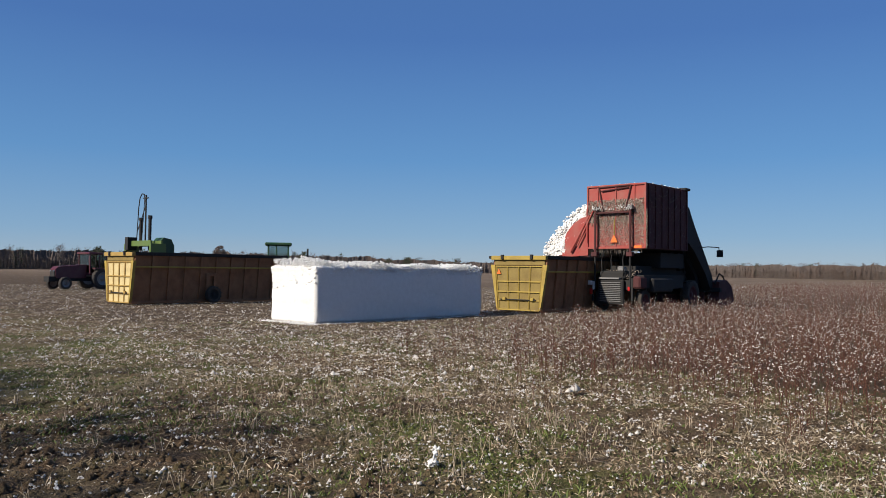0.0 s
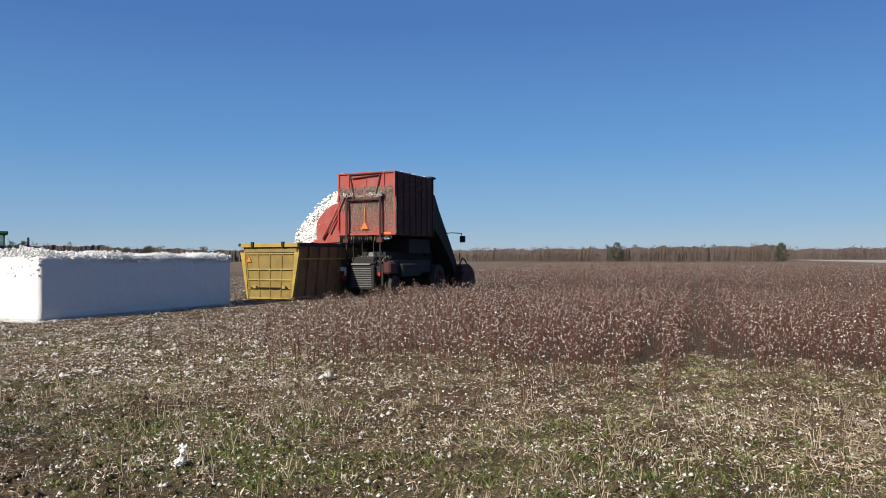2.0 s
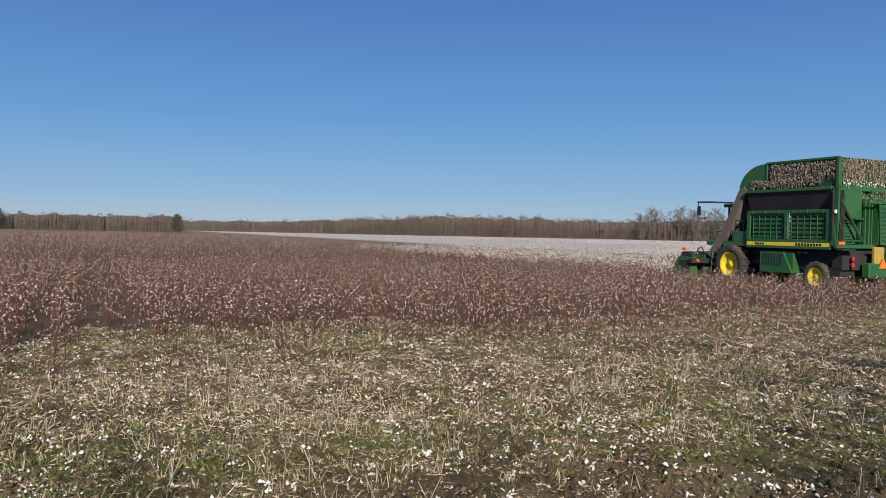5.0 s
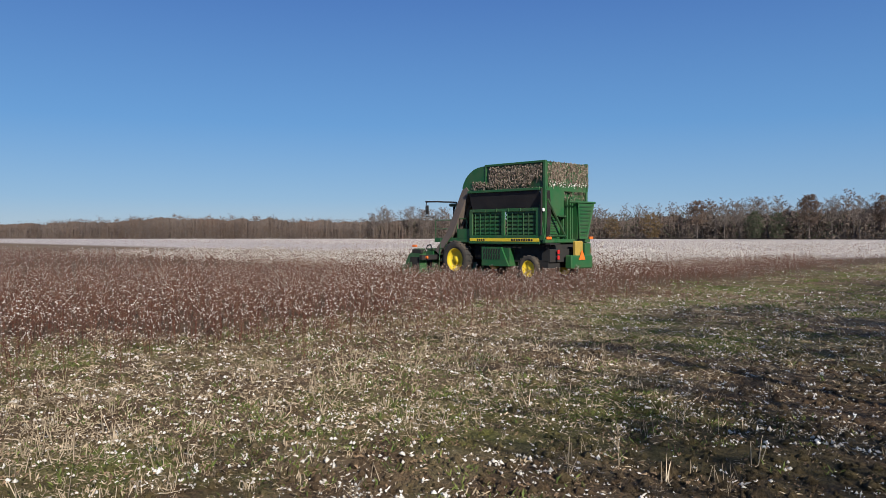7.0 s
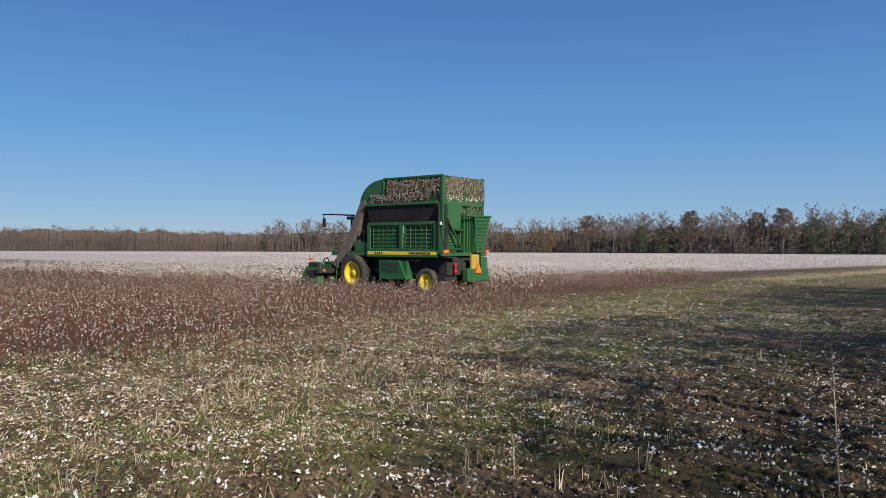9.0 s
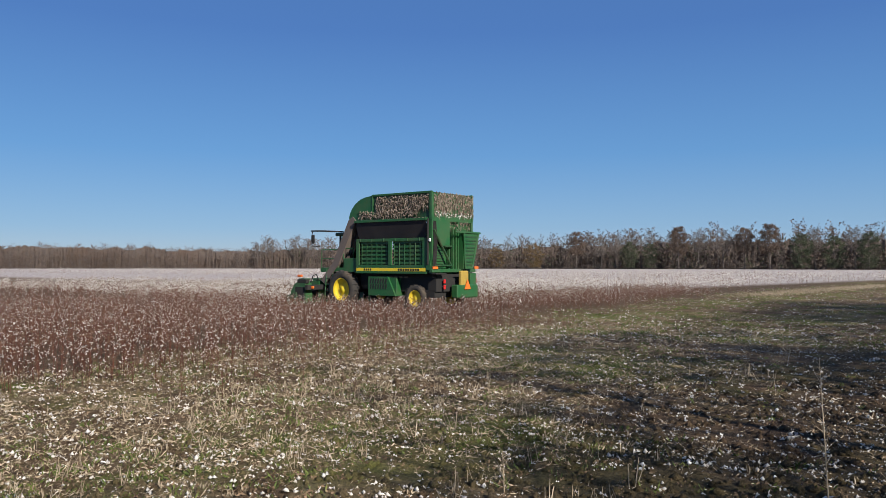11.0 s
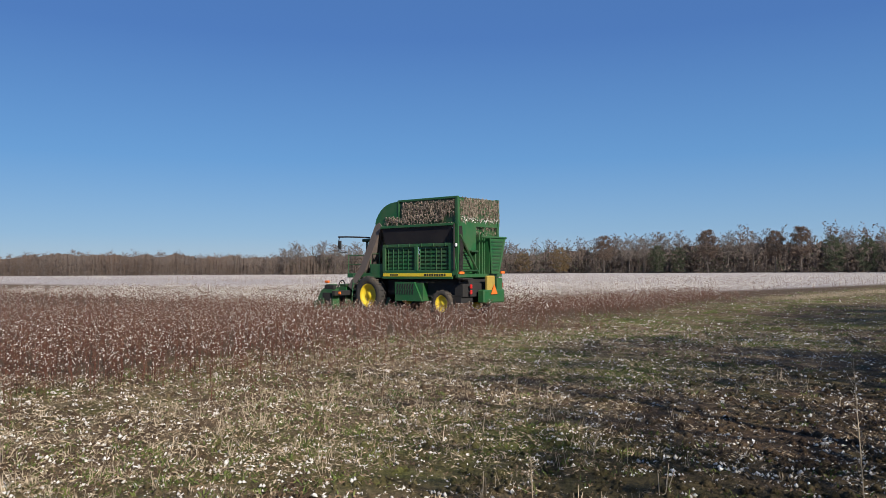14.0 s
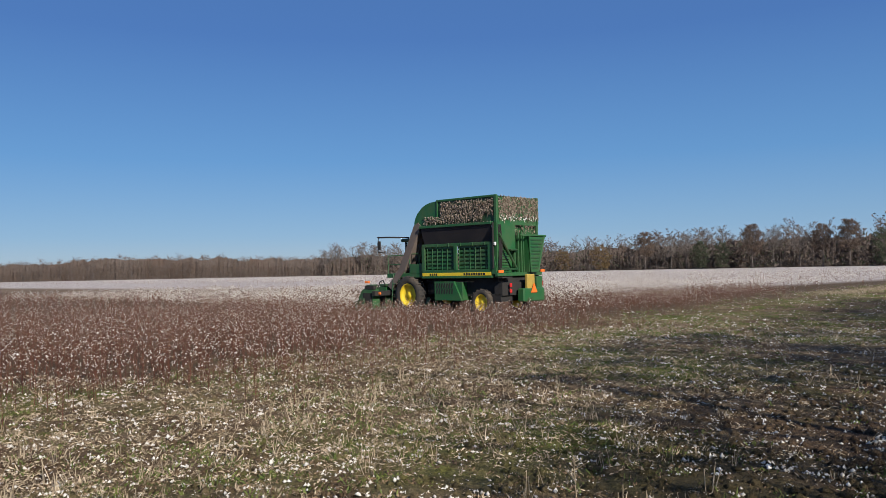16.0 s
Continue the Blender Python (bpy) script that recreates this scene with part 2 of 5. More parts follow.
class Tris:
    """A small model of loose triangles, to be strewn."""

    def __init__(self):
        self.v, self.f, self.s = [], [], []

    def add(self, verts, faces, slot):
        k = len(self.v)
        self.v += [tuple(p) for p in verts]
        self.f += [tuple(i + k for i in fc) for fc in faces]
        self.s += [slot] * len(faces)

    def stick(self, a, b, r0, r1, slot, sides=3):
        a, b = Vector(a), Vector(b)
        ax = (b - a).normalized()
        e = ax.cross(Vector((0.3, 0.2, 0.9)) if abs(ax.z) < 0.9 else Vector((1, 0, 0))).normalized()
        w = ax.cross(e)
        ring = [math.tau * i / sides for i in range(sides)]
        vs = [a + (e * math.cos(q) + w * math.sin(q)) * r0 for q in ring]
        if r1 <= 0:
            self.add(vs + [b], [(i, (i + 1) % sides, sides) for i in range(sides)], slot)
        else:
            vs += [b + (e * math.cos(q) + w * math.sin(q)) * r1 for q in ring]
            fs = []
            for i in range(sides):
                j = (i + 1) % sides
                fs += [(i, j, sides + j), (i, sides + j, sides + i)]
            self.add(vs, fs, slot)

    def lump(self, c, r, slot, rnd, flat=0.8, poor=False):
        """An uneven little ball: eight faces, or four."""
        if poor:
            vs = [(1, 0, -0.5), (-0.6, 0.85, -0.4), (-0.6, -0.85, -0.4), (0, 0, 1)]
            fs = [(0, 1, 3), (1, 2, 3), (2, 0, 3), (0, 2, 1)]
        else:
            vs = [(1, 0, 0), (0, 1, 0), (-1, 0, 0), (0, -1, 0), (0, 0, 1), (0, 0, -1)]
            fs = [(0, 1, 4), (1, 2, 4), (2, 3, 4), (3, 0, 4), (1, 0, 5), (2, 1, 5), (3, 2, 5), (0, 3, 5)]
        q = rnd.uniform(0, 6.28)
        cq, sq = math.cos(q), math.sin(q)
        pts = []
        for x, y, z in vs:
            k = r * rnd.uniform(0.6, 1.35)
            x, y, z = x * k, y * k, z * k * flat
            pts.append((c[0] + x * cq - y * sq, c[1] + x * sq + y * cq, c[2] + z))
        self.add(pts, fs, slot)

    def blade(self, a, b, w, slot, rnd):
        """A thin leaf or chip: one triangle pair with a bend."""
        a, b = Vector(a), Vector(b)
        side = (b - a).cross(Vector((rnd.uniform(-1, 1), rnd.uniform(-1, 1), rnd.uniform(-0.4, 0.4)))).normalized() * w
        mid = (a + b) / 2 + Vector((rnd.uniform(-w, w), rnd.uniform(-w, w), rnd.uniform(0, w)))
        self.add([a, mid + side, b, mid - side], [(0, 1, 2), (0, 2, 3)], slot)


def strew(name, models, where, turn, size, mats, label, category):
    """Joins many copies of the small models into one object. where: n x 3; size: n x 1 or n x 3."""
    pick = rng.integers(0, len(models), len(where))
    vs, fs, ss, k = [], [], [], 0
    for i, mo in enumerate(models):
        idx = np.where(pick == i)[0]
        if not len(idx):
            continue
        v, f, s = np.array(mo.v), np.array(mo.f), np.array(mo.s)
        c, sn = np.cos(turn[idx])[:, None], np.sin(turn[idx])[:, None]
        sc = size[idx]
        x, y, z = v[:, 0][None] * sc[:, :1], v[:, 1][None] * sc[:, :1], v[:, 2][None] * sc[:, -1:]
        p = np.stack([x * c - y * sn + where[idx, :1], x * sn + y * c + where[idx, 1:2], z + where[idx, 2:3]], -1)
        vs.append(p.reshape(-1, 3))
        fs.append((f[None] + (np.arange(len(idx)) * len(v))[:, None, None] + k).reshape(-1, 3))
        ss.append(np.tile(s, len(idx)))
        k += len(idx) * len(v)
    ob = tri_object(name, np.concatenate(vs), np.concatenate(fs), np.concatenate(ss), mats)
    return tagged(ob, label, category, kind="stuff")


def xy(u, v):
    """From row coordinates (along, across) to the ground plan."""
    return np.stack([u * D.x + v * N.x, u * D.y + v * N.y], -1)


def height(x, y):
    """Low clods and wheel marks near by, level land further off."""
    r = np.hypot(x, y)
    near = np.clip(1.2 - r / 40, 0, 1)
    h = 0.03 * np.sin(x * 1.3 + 0.6 * np.sin(y * 0.9)) * np.cos(y * 1.1 + 0.8) + 0.02 * np.sin(3.1 * x + 1.7 * y) * np.sin(2.3 * y - x)
    return h * near


# ---- ground ----
def build_ground():
    radii = [0.0] + list(np.geomspace(1.0, 60, 110)) + list(np.geomspace(66, 4800, 40))
    spokes = 240
    vs, fs = [(0.0, 0.0, float(height(0, 0)))], []
    ang = np.arange(spokes) * math.tau / spokes
    clod = np.random.default_rng(3)
    for r in radii[1:]:
        xs, ys = r * np.sin(ang), r * np.cos(ang)
        z = height(xs, ys) + clod.uniform(-0.012, 0.018, spokes) * (r < 45)
        vs += list(zip(xs.tolist(), ys.tolist(), z.tolist()))
    for i in range(spokes):
        fs.append((0, 1 + (i + 1) % spokes, 1 + i))
    for k in range(len(radii) - 2):
        a, b = 1 + k * spokes, 1 + (k + 1) * spokes
        for i in range(spokes):
            j = (i + 1) % spokes
            fs.append((a + i, a + j, b + j, b + i))
    ob = mesh_object("ground", vs, fs, [SOIL], smooth=True)
    return tagged(ob, "brown field soil with green winter weeds and crop litter", "ground", kind="structure")


build_ground()


# ---- cotton plants ----
def picked_plant(seed, rich):
    """A defoliated cotton stalk: stem, side branches, open dry burrs and left-over locks of lint."""
    r, m = random.Random(seed), Tris()
    h = r.uniform(0.8, 1.05)
    top = (r.uniform(-0.1, 0.1), r.uniform(-0.1, 0.1), h)
    m.stick((0, 0, -0.03), top, 0.010, 0.003, 0)
    nodes = r.randint(5, 7) if rich else 3
    for i in range(nodes):
        f = 0.25 + 0.72 * (i + r.uniform(-0.3, 0.3)) / nodes
        base = Vector(top) * f
        a, ln = r.uniform(0, 6.28), (0.34 - 0.22 * f) * r.uniform(0.7, 1.2)
        tip = base + Vector((math.cos(a) * ln, math.sin(a) * ln, ln * r.uniform(0.3, 0.8)))
        m.stick(base, tip, 0.006 if rich else 0.009, 0, 0)
        if rich:
            m.lump(tip, 0.024, 1, r, 0.8, poor=True)
            if r.random() < 0.5:
                m.lump(base.lerp(tip, 0.6) + Vector((0, 0, 0.01)), 0.02, 1, r, 0.8, poor=True)
            for j in range(2):
                q = base.lerp(tip, r.uniform(0.2, 0.8))
                m.blade(q, q + Vector((r.uniform(-0.1, 0.1), r.uniform(-0.1, 0.1), r.uniform(-0.05, 0.12))), r.uniform(0.006, 0.016), r.choice((0, 1, 1)), r)
            if r.random() < 0.80:
                m.lump(tip + Vector((0, 0, 0.012)), r.uniform(0.014, 0.038), 2, r, r.uniform(0.4, 0.95), poor=r.random() < 0.6)
                if r.random() < 0.4:
                    m.blade(tip, tip + Vector((r.uniform(-0.05, 0.05), r.uniform(-0.05, 0.05), -r.uniform(0.02, 0.09))), r.uniform(0.006, 0.013), 2, r)
        else:
            m.lump(tip, 0.035, 1, r, 0.8, poor=True)
            if r.random() < 0.5:
                m.lump(tip + Vector((0, 0, 0.01)), 0.034, 2, r, 1.0, poor=True)
    return m


def white_plant(seed, rich):
    """A stalk still full of open bolls."""
    r, m = random.Random(seed), Tris()
    h = r.uniform(0.75, 0.95)
    m.stick((0, 0, -0.03), (r.uniform(-0.1, 0.1), 0, h), 0.012, 0.004, 0)
    for i in range(9 if rich else 6):
        f = r.uniform(0.3, 1.05)
        a, ln = r.uniform(0, 6.28), r.uniform(0.05, 0.3) * (1.15 - 0.5 * f)
        tip = Vector((math.cos(a) * ln, math.sin(a) * ln, h * f))
        if rich and i < 5:
            m.stick((0, 0, max(0.05, tip.z - 0.12)), tip, 0.007, 0, 0)
        m.lump(tip, r.uniform(0.036, 0.055) if rich else 0.07, 2 if r.random() < 0.82 else 1, r, 0.95, poor=not rich)
    return m


PLANT_MATS = [STEM, HULL, LINT_FIELD]


def row_spots(u0, u1, v0, v1, gap, keep):
    """Places on drilled rows; keep(u, v) gives the share that stands there."""
    lines = np.arange(v0, v1, 0.97)
    along = np.arange(u0, u1, gap)
    u, v = np.meshgrid(along, lines)
    u, v = u.ravel() + rng.uniform(-gap, gap, u.size) * 0.5, v.ravel() + rng.normal(0, 0.2, v.size)
    ok = rng.random(u.size) < keep(u, v)
    return u[ok], v[ok]


def front(v):
    """Where the standing rows begin."""
    lie = 12.0 + 2.4 * np.clip((v - 16) / 12, 0, 1) + 0.10 * np.clip(v - 36, 0, 24) - 0.12 * np.clip(v - 66, 0, 60)
    return lie + 0.9 * np.sin(v * 0.43) + 0.8 * np.sin(v * 1.1 + 1) + 0.5 * np.sin(v * 2.7 + 2) + 0.18 * np.clip(v - 24, 0, 12)


def white_front(v):
    """Where the unpicked cotton begins, beyond the strip that the picker has cleared."""
    return np.where(v > 31.5, 25.0 - 0.20 * np.clip(v - 60, 0, 60) + 0.6 * np.sin(v * 0.8), 0)


def sector(u, v):
    """Share that thins out with distance, nothing behind the camera's sweep."""
    p = xy(u, v)
    b = np.degrees(np.arctan2(p[:, 0], p[:, 1]))
    return (b > -40) & (b < 128)


def machines_clear(u, v):
    """No stalks under the machines and the trampled yard round the builders."""
    yard = np.clip((v + 15 + 0.30 * np.clip(u - 20, 0, 60)) / 7, 0, 1)
    under = (v > 27.0) & (v < 33.0) & (u > 22.0) & (u < 31.5)
    return yard * np.where(under, 0.2, 1.0)


def standing(u, v):
    edge = np.clip((u - front(v) + 2.0 + 1.3 * np.sin(u * 1.9 + v * 0.7) * np.sin(v * 1.3 - u * 0.6)) / 6.5, 0, 1) ** 1.2
    gap = (np.abs(v - 0.3) > 0.42) | (u > 60)
    return edge * sector(u, v) * machines_clear(u, v) * np.where(gap, 1.0, 0.3)


def strew_rows(name, models, u, v, scale, label):
    p = xy(u, v)
    where = np.column_stack([p, height(p[:, 0], p[:, 1])])
    size = np.column_stack([scale, scale * rng.uniform(0.85, 1.15, len(scale))])
    return strew(name, models, where, rng.uniform(0, 6.28, len(where)), size, PLANT_MATS, label, "cotton plants")


rich = [picked_plant(i, True) for i in range(14)]
plain = [picked_plant(40 + i, False) for i in range(10)]
u, v = row_spots(9.5, 44, -16, 66, 0.12, lambda u, v: standing(u, v) * np.clip(1.45 - np.hypot(u, v) / 45, np.where(v > 26, 1.0, 0.3), 1) * ((v < 28.5) | (u < white_front(v))))
strew_rows("picked_cotton_plants", rich, u, v, 0.42 + 0.38 * np.clip((u - front(v) + 1.0) / 6.0, 0, 1) + rng.normal(0, 0.08, len(u)), "reddish brown harvested cotton stalks with leftover lint")
u, v = row_spots(44, 190, -75, 30, 0.6, lambda u, v: standing(u, v) * np.clip(1.25 - np.hypot(u, v) / 150, 0.12, 1) * (v < 28.5))
strew_rows("distant_picked_plants", plain, u, v, 0.85 + 0.003 * u + rng.normal(0, 0.1, len(u)), "brown harvested cotton rows towards the woods")

full = [white_plant(80 + i, True) for i in range(10)]
thin = [white_plant(120 + i, False) for i in range(8)]
white_keep = lambda u, v: np.clip((u - front(v) - 1.5) / 1.5, 0, 1) * np.clip((u - white_front(v)) / 2, 0.12, 1) * sector(u, v) * ((v > 32.4) | (u > 31.5)) * (v > 28.2)
u, v = row_spots(6, 90, 28, 56, 0.36, lambda u, v: white_keep(u, v) * np.clip(1.5 - np.hypot(u, v) / 75, 0.3, 1))
strew_rows("unpicked_cotton_plants", full, u, v, 0.92 + rng.normal(0, 0.08, len(u)), "unharvested cotton rows white with open bolls")
u, v = row_spots(4, 75, 56, 88, 0.6, lambda u, v: white_keep(u, v) * np.clip(1.3 - np.hypot(u, v) / 130, 0.35, 1))
strew_rows("middle_white_cotton", thin, u, v, 0.9 + rng.normal(0, 0.08, len(u)), "unharvested cotton rows in the middle distance")
u, v = row_spots(4, 300, 93, 190, 2.6, lambda u, v: white_keep(u, v) * np.clip(1.1 - np.hypot(u, v) / 300, 0.1, 1))
strew_rows("distant_white_cotton", thin, u, v, 0.95 + rng.normal(0, 0.08, len(u)), "far unharvested cotton rows, white with bolls")


# ---- litter of the headland ----
def litter_spots(n, near=4.0, far=34.0, power=1.4):
    """Spots on the headland, denser close to the camera."""
    b = np.radians(rng.uniform(-42, 130, n))
    r = near + (far - near) * rng.random(n) ** power
    p = np.column_stack([r * np.sin(b), r * np.cos(b)])
    return p


def away_from_module(p, pad=0.15):
    """Keeps litter out of the block of packed cotton."""
    b = radians(43.5)
    d = p - np.array([-5.86, 32.91])
    along, across = d[:, 0] * math.sin(b) + d[:, 1] * math.cos(b), d[:, 0] * math.cos(b) - d[:, 1] * math.sin(b)
    return p[~((along > -pad) & (along < 10.8 + pad) & (np.abs(across) < 1.55 + pad))]


def drop_rows(p, over=6.0):
    u, v = p[:, 0] * D.x + p[:, 1] * D.y, p[:, 0] * N.x + p[:, 1] * N.y
    return away_from_module(p[(u < front(v) + over) | (v < -9)])


def track_thin(p, least=0.3):
    """Fewer straws on the bare track."""
    u = p[:, 0] * D.x + p[:, 1] * D.y
    return p[rng.random(len(p)) < np.clip((u - 2.5) / 5, least, 1)]


def patch(p, scale, seed):
    """Smooth noise from 0 to 1, for patches."""
    a = np.sin(p[:, 0] * scale + seed) * np.cos(p[:, 1] * scale * 1.3 + seed * 2) + 0.6 * np.sin(p[:, 0] * scale * 2.3 - p[:, 1] * scale * 1.9 + seed)
    return 0.5 + 0.31 * a


def scatter(name, models, p, size, mats, label, category, lift=0.0):
    where = np.column_stack([p, height(p[:, 0], p[:, 1]) + lift])
    return strew(name, models, where, rng.uniform(0, 6.28, len(p)), size[:, None], mats, label, category)


def tuft(seed):
    """A ragged lock of lint: uneven lumps with pulled-out wisps."""
    r, m = random.Random(seed), Tris()
    a = r.uniform(0, 6.28)
    for i in range(r.randint(1, 3)):
        q = r.uniform(-0.045, 0.045)
        m.lump((math.cos(a) * q, math.sin(a) * q, 0.010 + r.uniform(0, 0.014)), r.uniform(0.009, 0.022), 0, r, r.uniform(0.5, 1.1), poor=i > 0)
    b, ln = r.uniform(0, 6.28), r.uniform(0.02, 0.05)
    m.blade((0, 0, 0.012), (math.cos(b) * ln, math.sin(b) * ln, r.uniform(0.006, 0.04)), 0.005, 0, r)
    return m


def stubble(seed):
    """A cut stool: a few short, split stalks."""
    r, m = random.Random(seed), Tris()
    for i in range(r.randint(2, 6)):
        x, y, a, h = r.uniform(-0.05, 0.05), r.uniform(-0.05, 0.05), r.uniform(0, 6.28), r.uniform(0.03, 0.17) * r.uniform(0.5, 1)
        lean = r.uniform(0.1, 1.0) * h
        m.blade((x, y, -0.01), (x + math.cos(a) * lean, y + math.sin(a) * lean, h), r.uniform(0.004, 0.009), 0, r)
    return m


def straw(seed):
    """Broken bits of stalk and leaf, lying anyhow."""
    r, m = random.Random(seed), Tris()
    for i in range(r.randint(5, 9)):
        x, y, a, ln = r.gauss(0, 0.10), r.gauss(0, 0.10), r.uniform(0, 6.28), r.uniform(0.02, 0.08) * r.uniform(0.5, 1.5)
        z = r.uniform(0.004, 0.02)
        m.blade((x, y, z), (x + math.cos(a) * ln, y + math.sin(a) * ln, z + r.uniform(-0.005, 0.04)), r.uniform(0.003, 0.008), 0, r)
    return m


def grass(seed):
    r, m = random.Random(seed), Tris()
    for i in range(10):
        x, y, a = r.uniform(-0.10, 0.10), r.uniform(-0.10, 0.10), r.uniform(0, 6.28)
        h, ln = r.uniform(0.015, 0.055), r.uniform(0.02, 0.06)
        m.blade((x, y, -0.01), (x + math.cos(a) * ln, y + math.sin(a) * ln, h), 0.006, 0, r)
    return m


def dead_leaf(seed):
    r, m = random.Random(seed), Tris()
    for i in range(6):
        x, y, a, ln = r.uniform(-0.12, 0.12), r.uniform(-0.12, 0.12), r.uniform(0, 6.28), r.uniform(0.02, 0.06)
        m.blade((x, y, 0.006), (x + math.cos(a) * ln, y + math.sin(a) * ln, r.uniform(0.005, 0.04)), 0.013, 0, r)
    return m


def clod(seed):
    r, m = random.Random(seed), Tris()
    m.lump((0, 0, 0.008), r.uniform(0.02, 0.05), 0, r, 0.8)
    return m


def yard_spots(n):
    """The trampled yard round the builders and the picked headland further off."""
    b = np.radians(rng.uniform(-40, 35, n))
    r = 14 + 90 * rng.random(len(b)) ** 1.2
    p = np.column_stack([r * np.sin(b), r * np.cos(b)])
    u, v = p[:, 0] * D.x + p[:, 1] * D.y, p[:, 0] * N.x + p[:, 1] * N.y
    return p[(u > front(v) - 2) & (rng.random(len(p)) < np.clip((-v - 3 - 0.2 * np.clip(u - 20, 0, 60)) / 8, 0, 1))]


p = drop_rows(litter_spots(30000))
p = p[rng.random(len(p)) < 0.25 + 0.75 * patch(p, 0.7, 2)]
scatter("cotton_tufts", [tuft(i) for i in range(16)], p, np.clip(rng.gamma(2.0, 0.28, len(p)) + 0.35, 0, 1.9), [LINT_FIELD], "small tufts of white lint strewn on soil", "cotton lint")
p = track_thin(drop_rows(litter_spots(10000)), 0.2)
p = p[rng.random(len(p)) < 0.1 + 0.9 * patch(p, 0.35, 5)]
scatter("stubble", [stubble(i) for i in range(12)], p, rng.uniform(0.5, 1.2, len(p)), [STRAW], "short dry pale stubble stalks", "stubble")
p = track_thin(drop_rows(litter_spots(40000)), 0.25)
p = p[rng.random(len(p)) < 0.2 + 0.8 * patch(p, 0.35, 5)]
scatter("straw_litter", [straw(i) for i in range(12)], p, rng.uniform(0.4, 1.1, len(p)), [STRAW], "dry straw and stalk pieces lying flat", "straw")
p = track_thin(drop_rows(litter_spots(15000)), 0.1)
p = p[rng.random(len(p)) < np.clip(2.2 * patch(p, 0.42, 9) - 0.5, 0.05, 1)]
scatter("weeds", [grass(i) for i in range(10)], p, rng.uniform(0.7, 1.7, len(p)), [GRASS], "short green winter grass in patches", "grass")
p = drop_rows(litter_spots(12000))
scatter("leaf_litter", [dead_leaf(i) for i in range(10)], p, rng.uniform(0.5, 1.2, len(p)), [LEAF], "brown dead leaves and burrs on soil", "leaf litter")
p = drop_rows(litter_spots(9000, far=18))
scatter("clods", [clod(i) for i in range(10)], p, rng.uniform(0.5, 1.7, len(p)), [SOIL], "dark crumbly soil clods", "soil")
p = track_thin(drop_rows(litter_spots(17000, near=9, far=30, power=1.0)), 0.3)
p = p[(p[:, 0] * N.x + p[:, 1] * N.y > -3) | (rng.random(len(p)) < 0.4)]
scatter("middle_straw", [straw(40 + i) for i in range(12)], p, rng.uniform(0.7, 1.5, len(p)), [STRAW], "pale straw and stalk pieces on the middle headland", "straw")
p = drop_rows(litter_spots(10000, near=9, far=30, power=1.0))
scatter("middle_tufts", [tuft(40 + i) for i in range(12)], p, np.clip(rng.gamma(2.0, 0.3, len(p)) + 0.4, 0, 1.3), [LINT_FIELD], "white and cream lint on the middle headland", "cotton lint")


def cut_stalk(seed):
    """Mown cotton stalks that still stand: a few split, pale, leaning sticks with a shred or two."""
    r, m = random.Random(seed), Tris()
    for i in range(r.randint(2, 5)):
        x, y, a, h = r.gauss(0, 0.06), r.gauss(0, 0.06), r.uniform(0, 6.28), r.uniform(0.08, 0.30)
        lean = h * r.uniform(0.05, 0.7)
        tip = Vector((x + math.cos(a) * lean, y + math.sin(a) * lean, h))
        m.stick((x, y, -0.02), tip, r.uniform(0.005, 0.009), r.uniform(0.003, 0.006), 0)
        if r.random() < 0.6:
            e = tip + Vector((r.uniform(-0.1, 0.1), r.uniform(-0.1, 0.1), r.uniform(-0.12, 0.02)))
            m.stick(tip, e, 0.004, 0, 0)
    for i in range(3):
        x, y, a, ln = r.gauss(0, 0.12), r.gauss(0, 0.12), r.uniform(0, 6.28), r.uniform(0.10, 0.26)
        m.stick((x, y, 0.012), (x + math.cos(a) * ln, y + math.sin(a) * ln, r.uniform(0.01, 0.06)), 0.005, 0.003, 0)
    return m


p = track_thin(drop_rows(litter_spots(2400, near=5.0, far=17, power=1.2), 1.0), 0.0)
p = p[rng.random(len(p)) < np.clip(1.7 * patch(p, 0.5, 4) - 0.25, 0.08, 1)]
scatter("cut_stalks", [cut_stalk(i) for i in range(16)], p, rng.uniform(0.4, 1.0, len(p)), [STRAW], "pale cut cotton stalks standing in clumps", "stubble")


# the headland further off, towards the tall trees
def far_headland(n):
    b = np.radians(rng.uniform(88, 128, n))
    r = 24 + 70 * rng.random(n) ** 1.3
    p = np.column_stack([r * np.sin(b), r * np.cos(b)])
    u, v = p[:, 0] * D.x + p[:, 1] * D.y, p[:, 0] * N.x + p[:, 1] * N.y
    return p[u < front(v) + 1.5]


p = far_headland(5000)
scatter("far_cotton_tufts", [tuft(60 + i) for i in range(10)], p, rng.gamma(2.0, 0.35, len(p)) + 0.5, [LINT_FIELD], "tufts of lint strewn over the far headland", "cotton lint")
p = far_headland(5000)
scatter("far_straw", [straw(60 + i) for i in range(10)], p, rng.uniform(0.7, 1.5, len(p)), [STRAW], "dry straw strewn over the far headland", "straw")
p = far_headland(4000)
p = p[rng.random(len(p)) < np.clip(1.9 * patch(p, 0.25, 9) - 0.4, 0.05, 1)]
scatter("far_weeds", [grass(60 + i) for i in range(10)], p, rng.uniform(1.2, 2.4, len(p)), [GRASS], "low green weeds on the far headland", "grass")
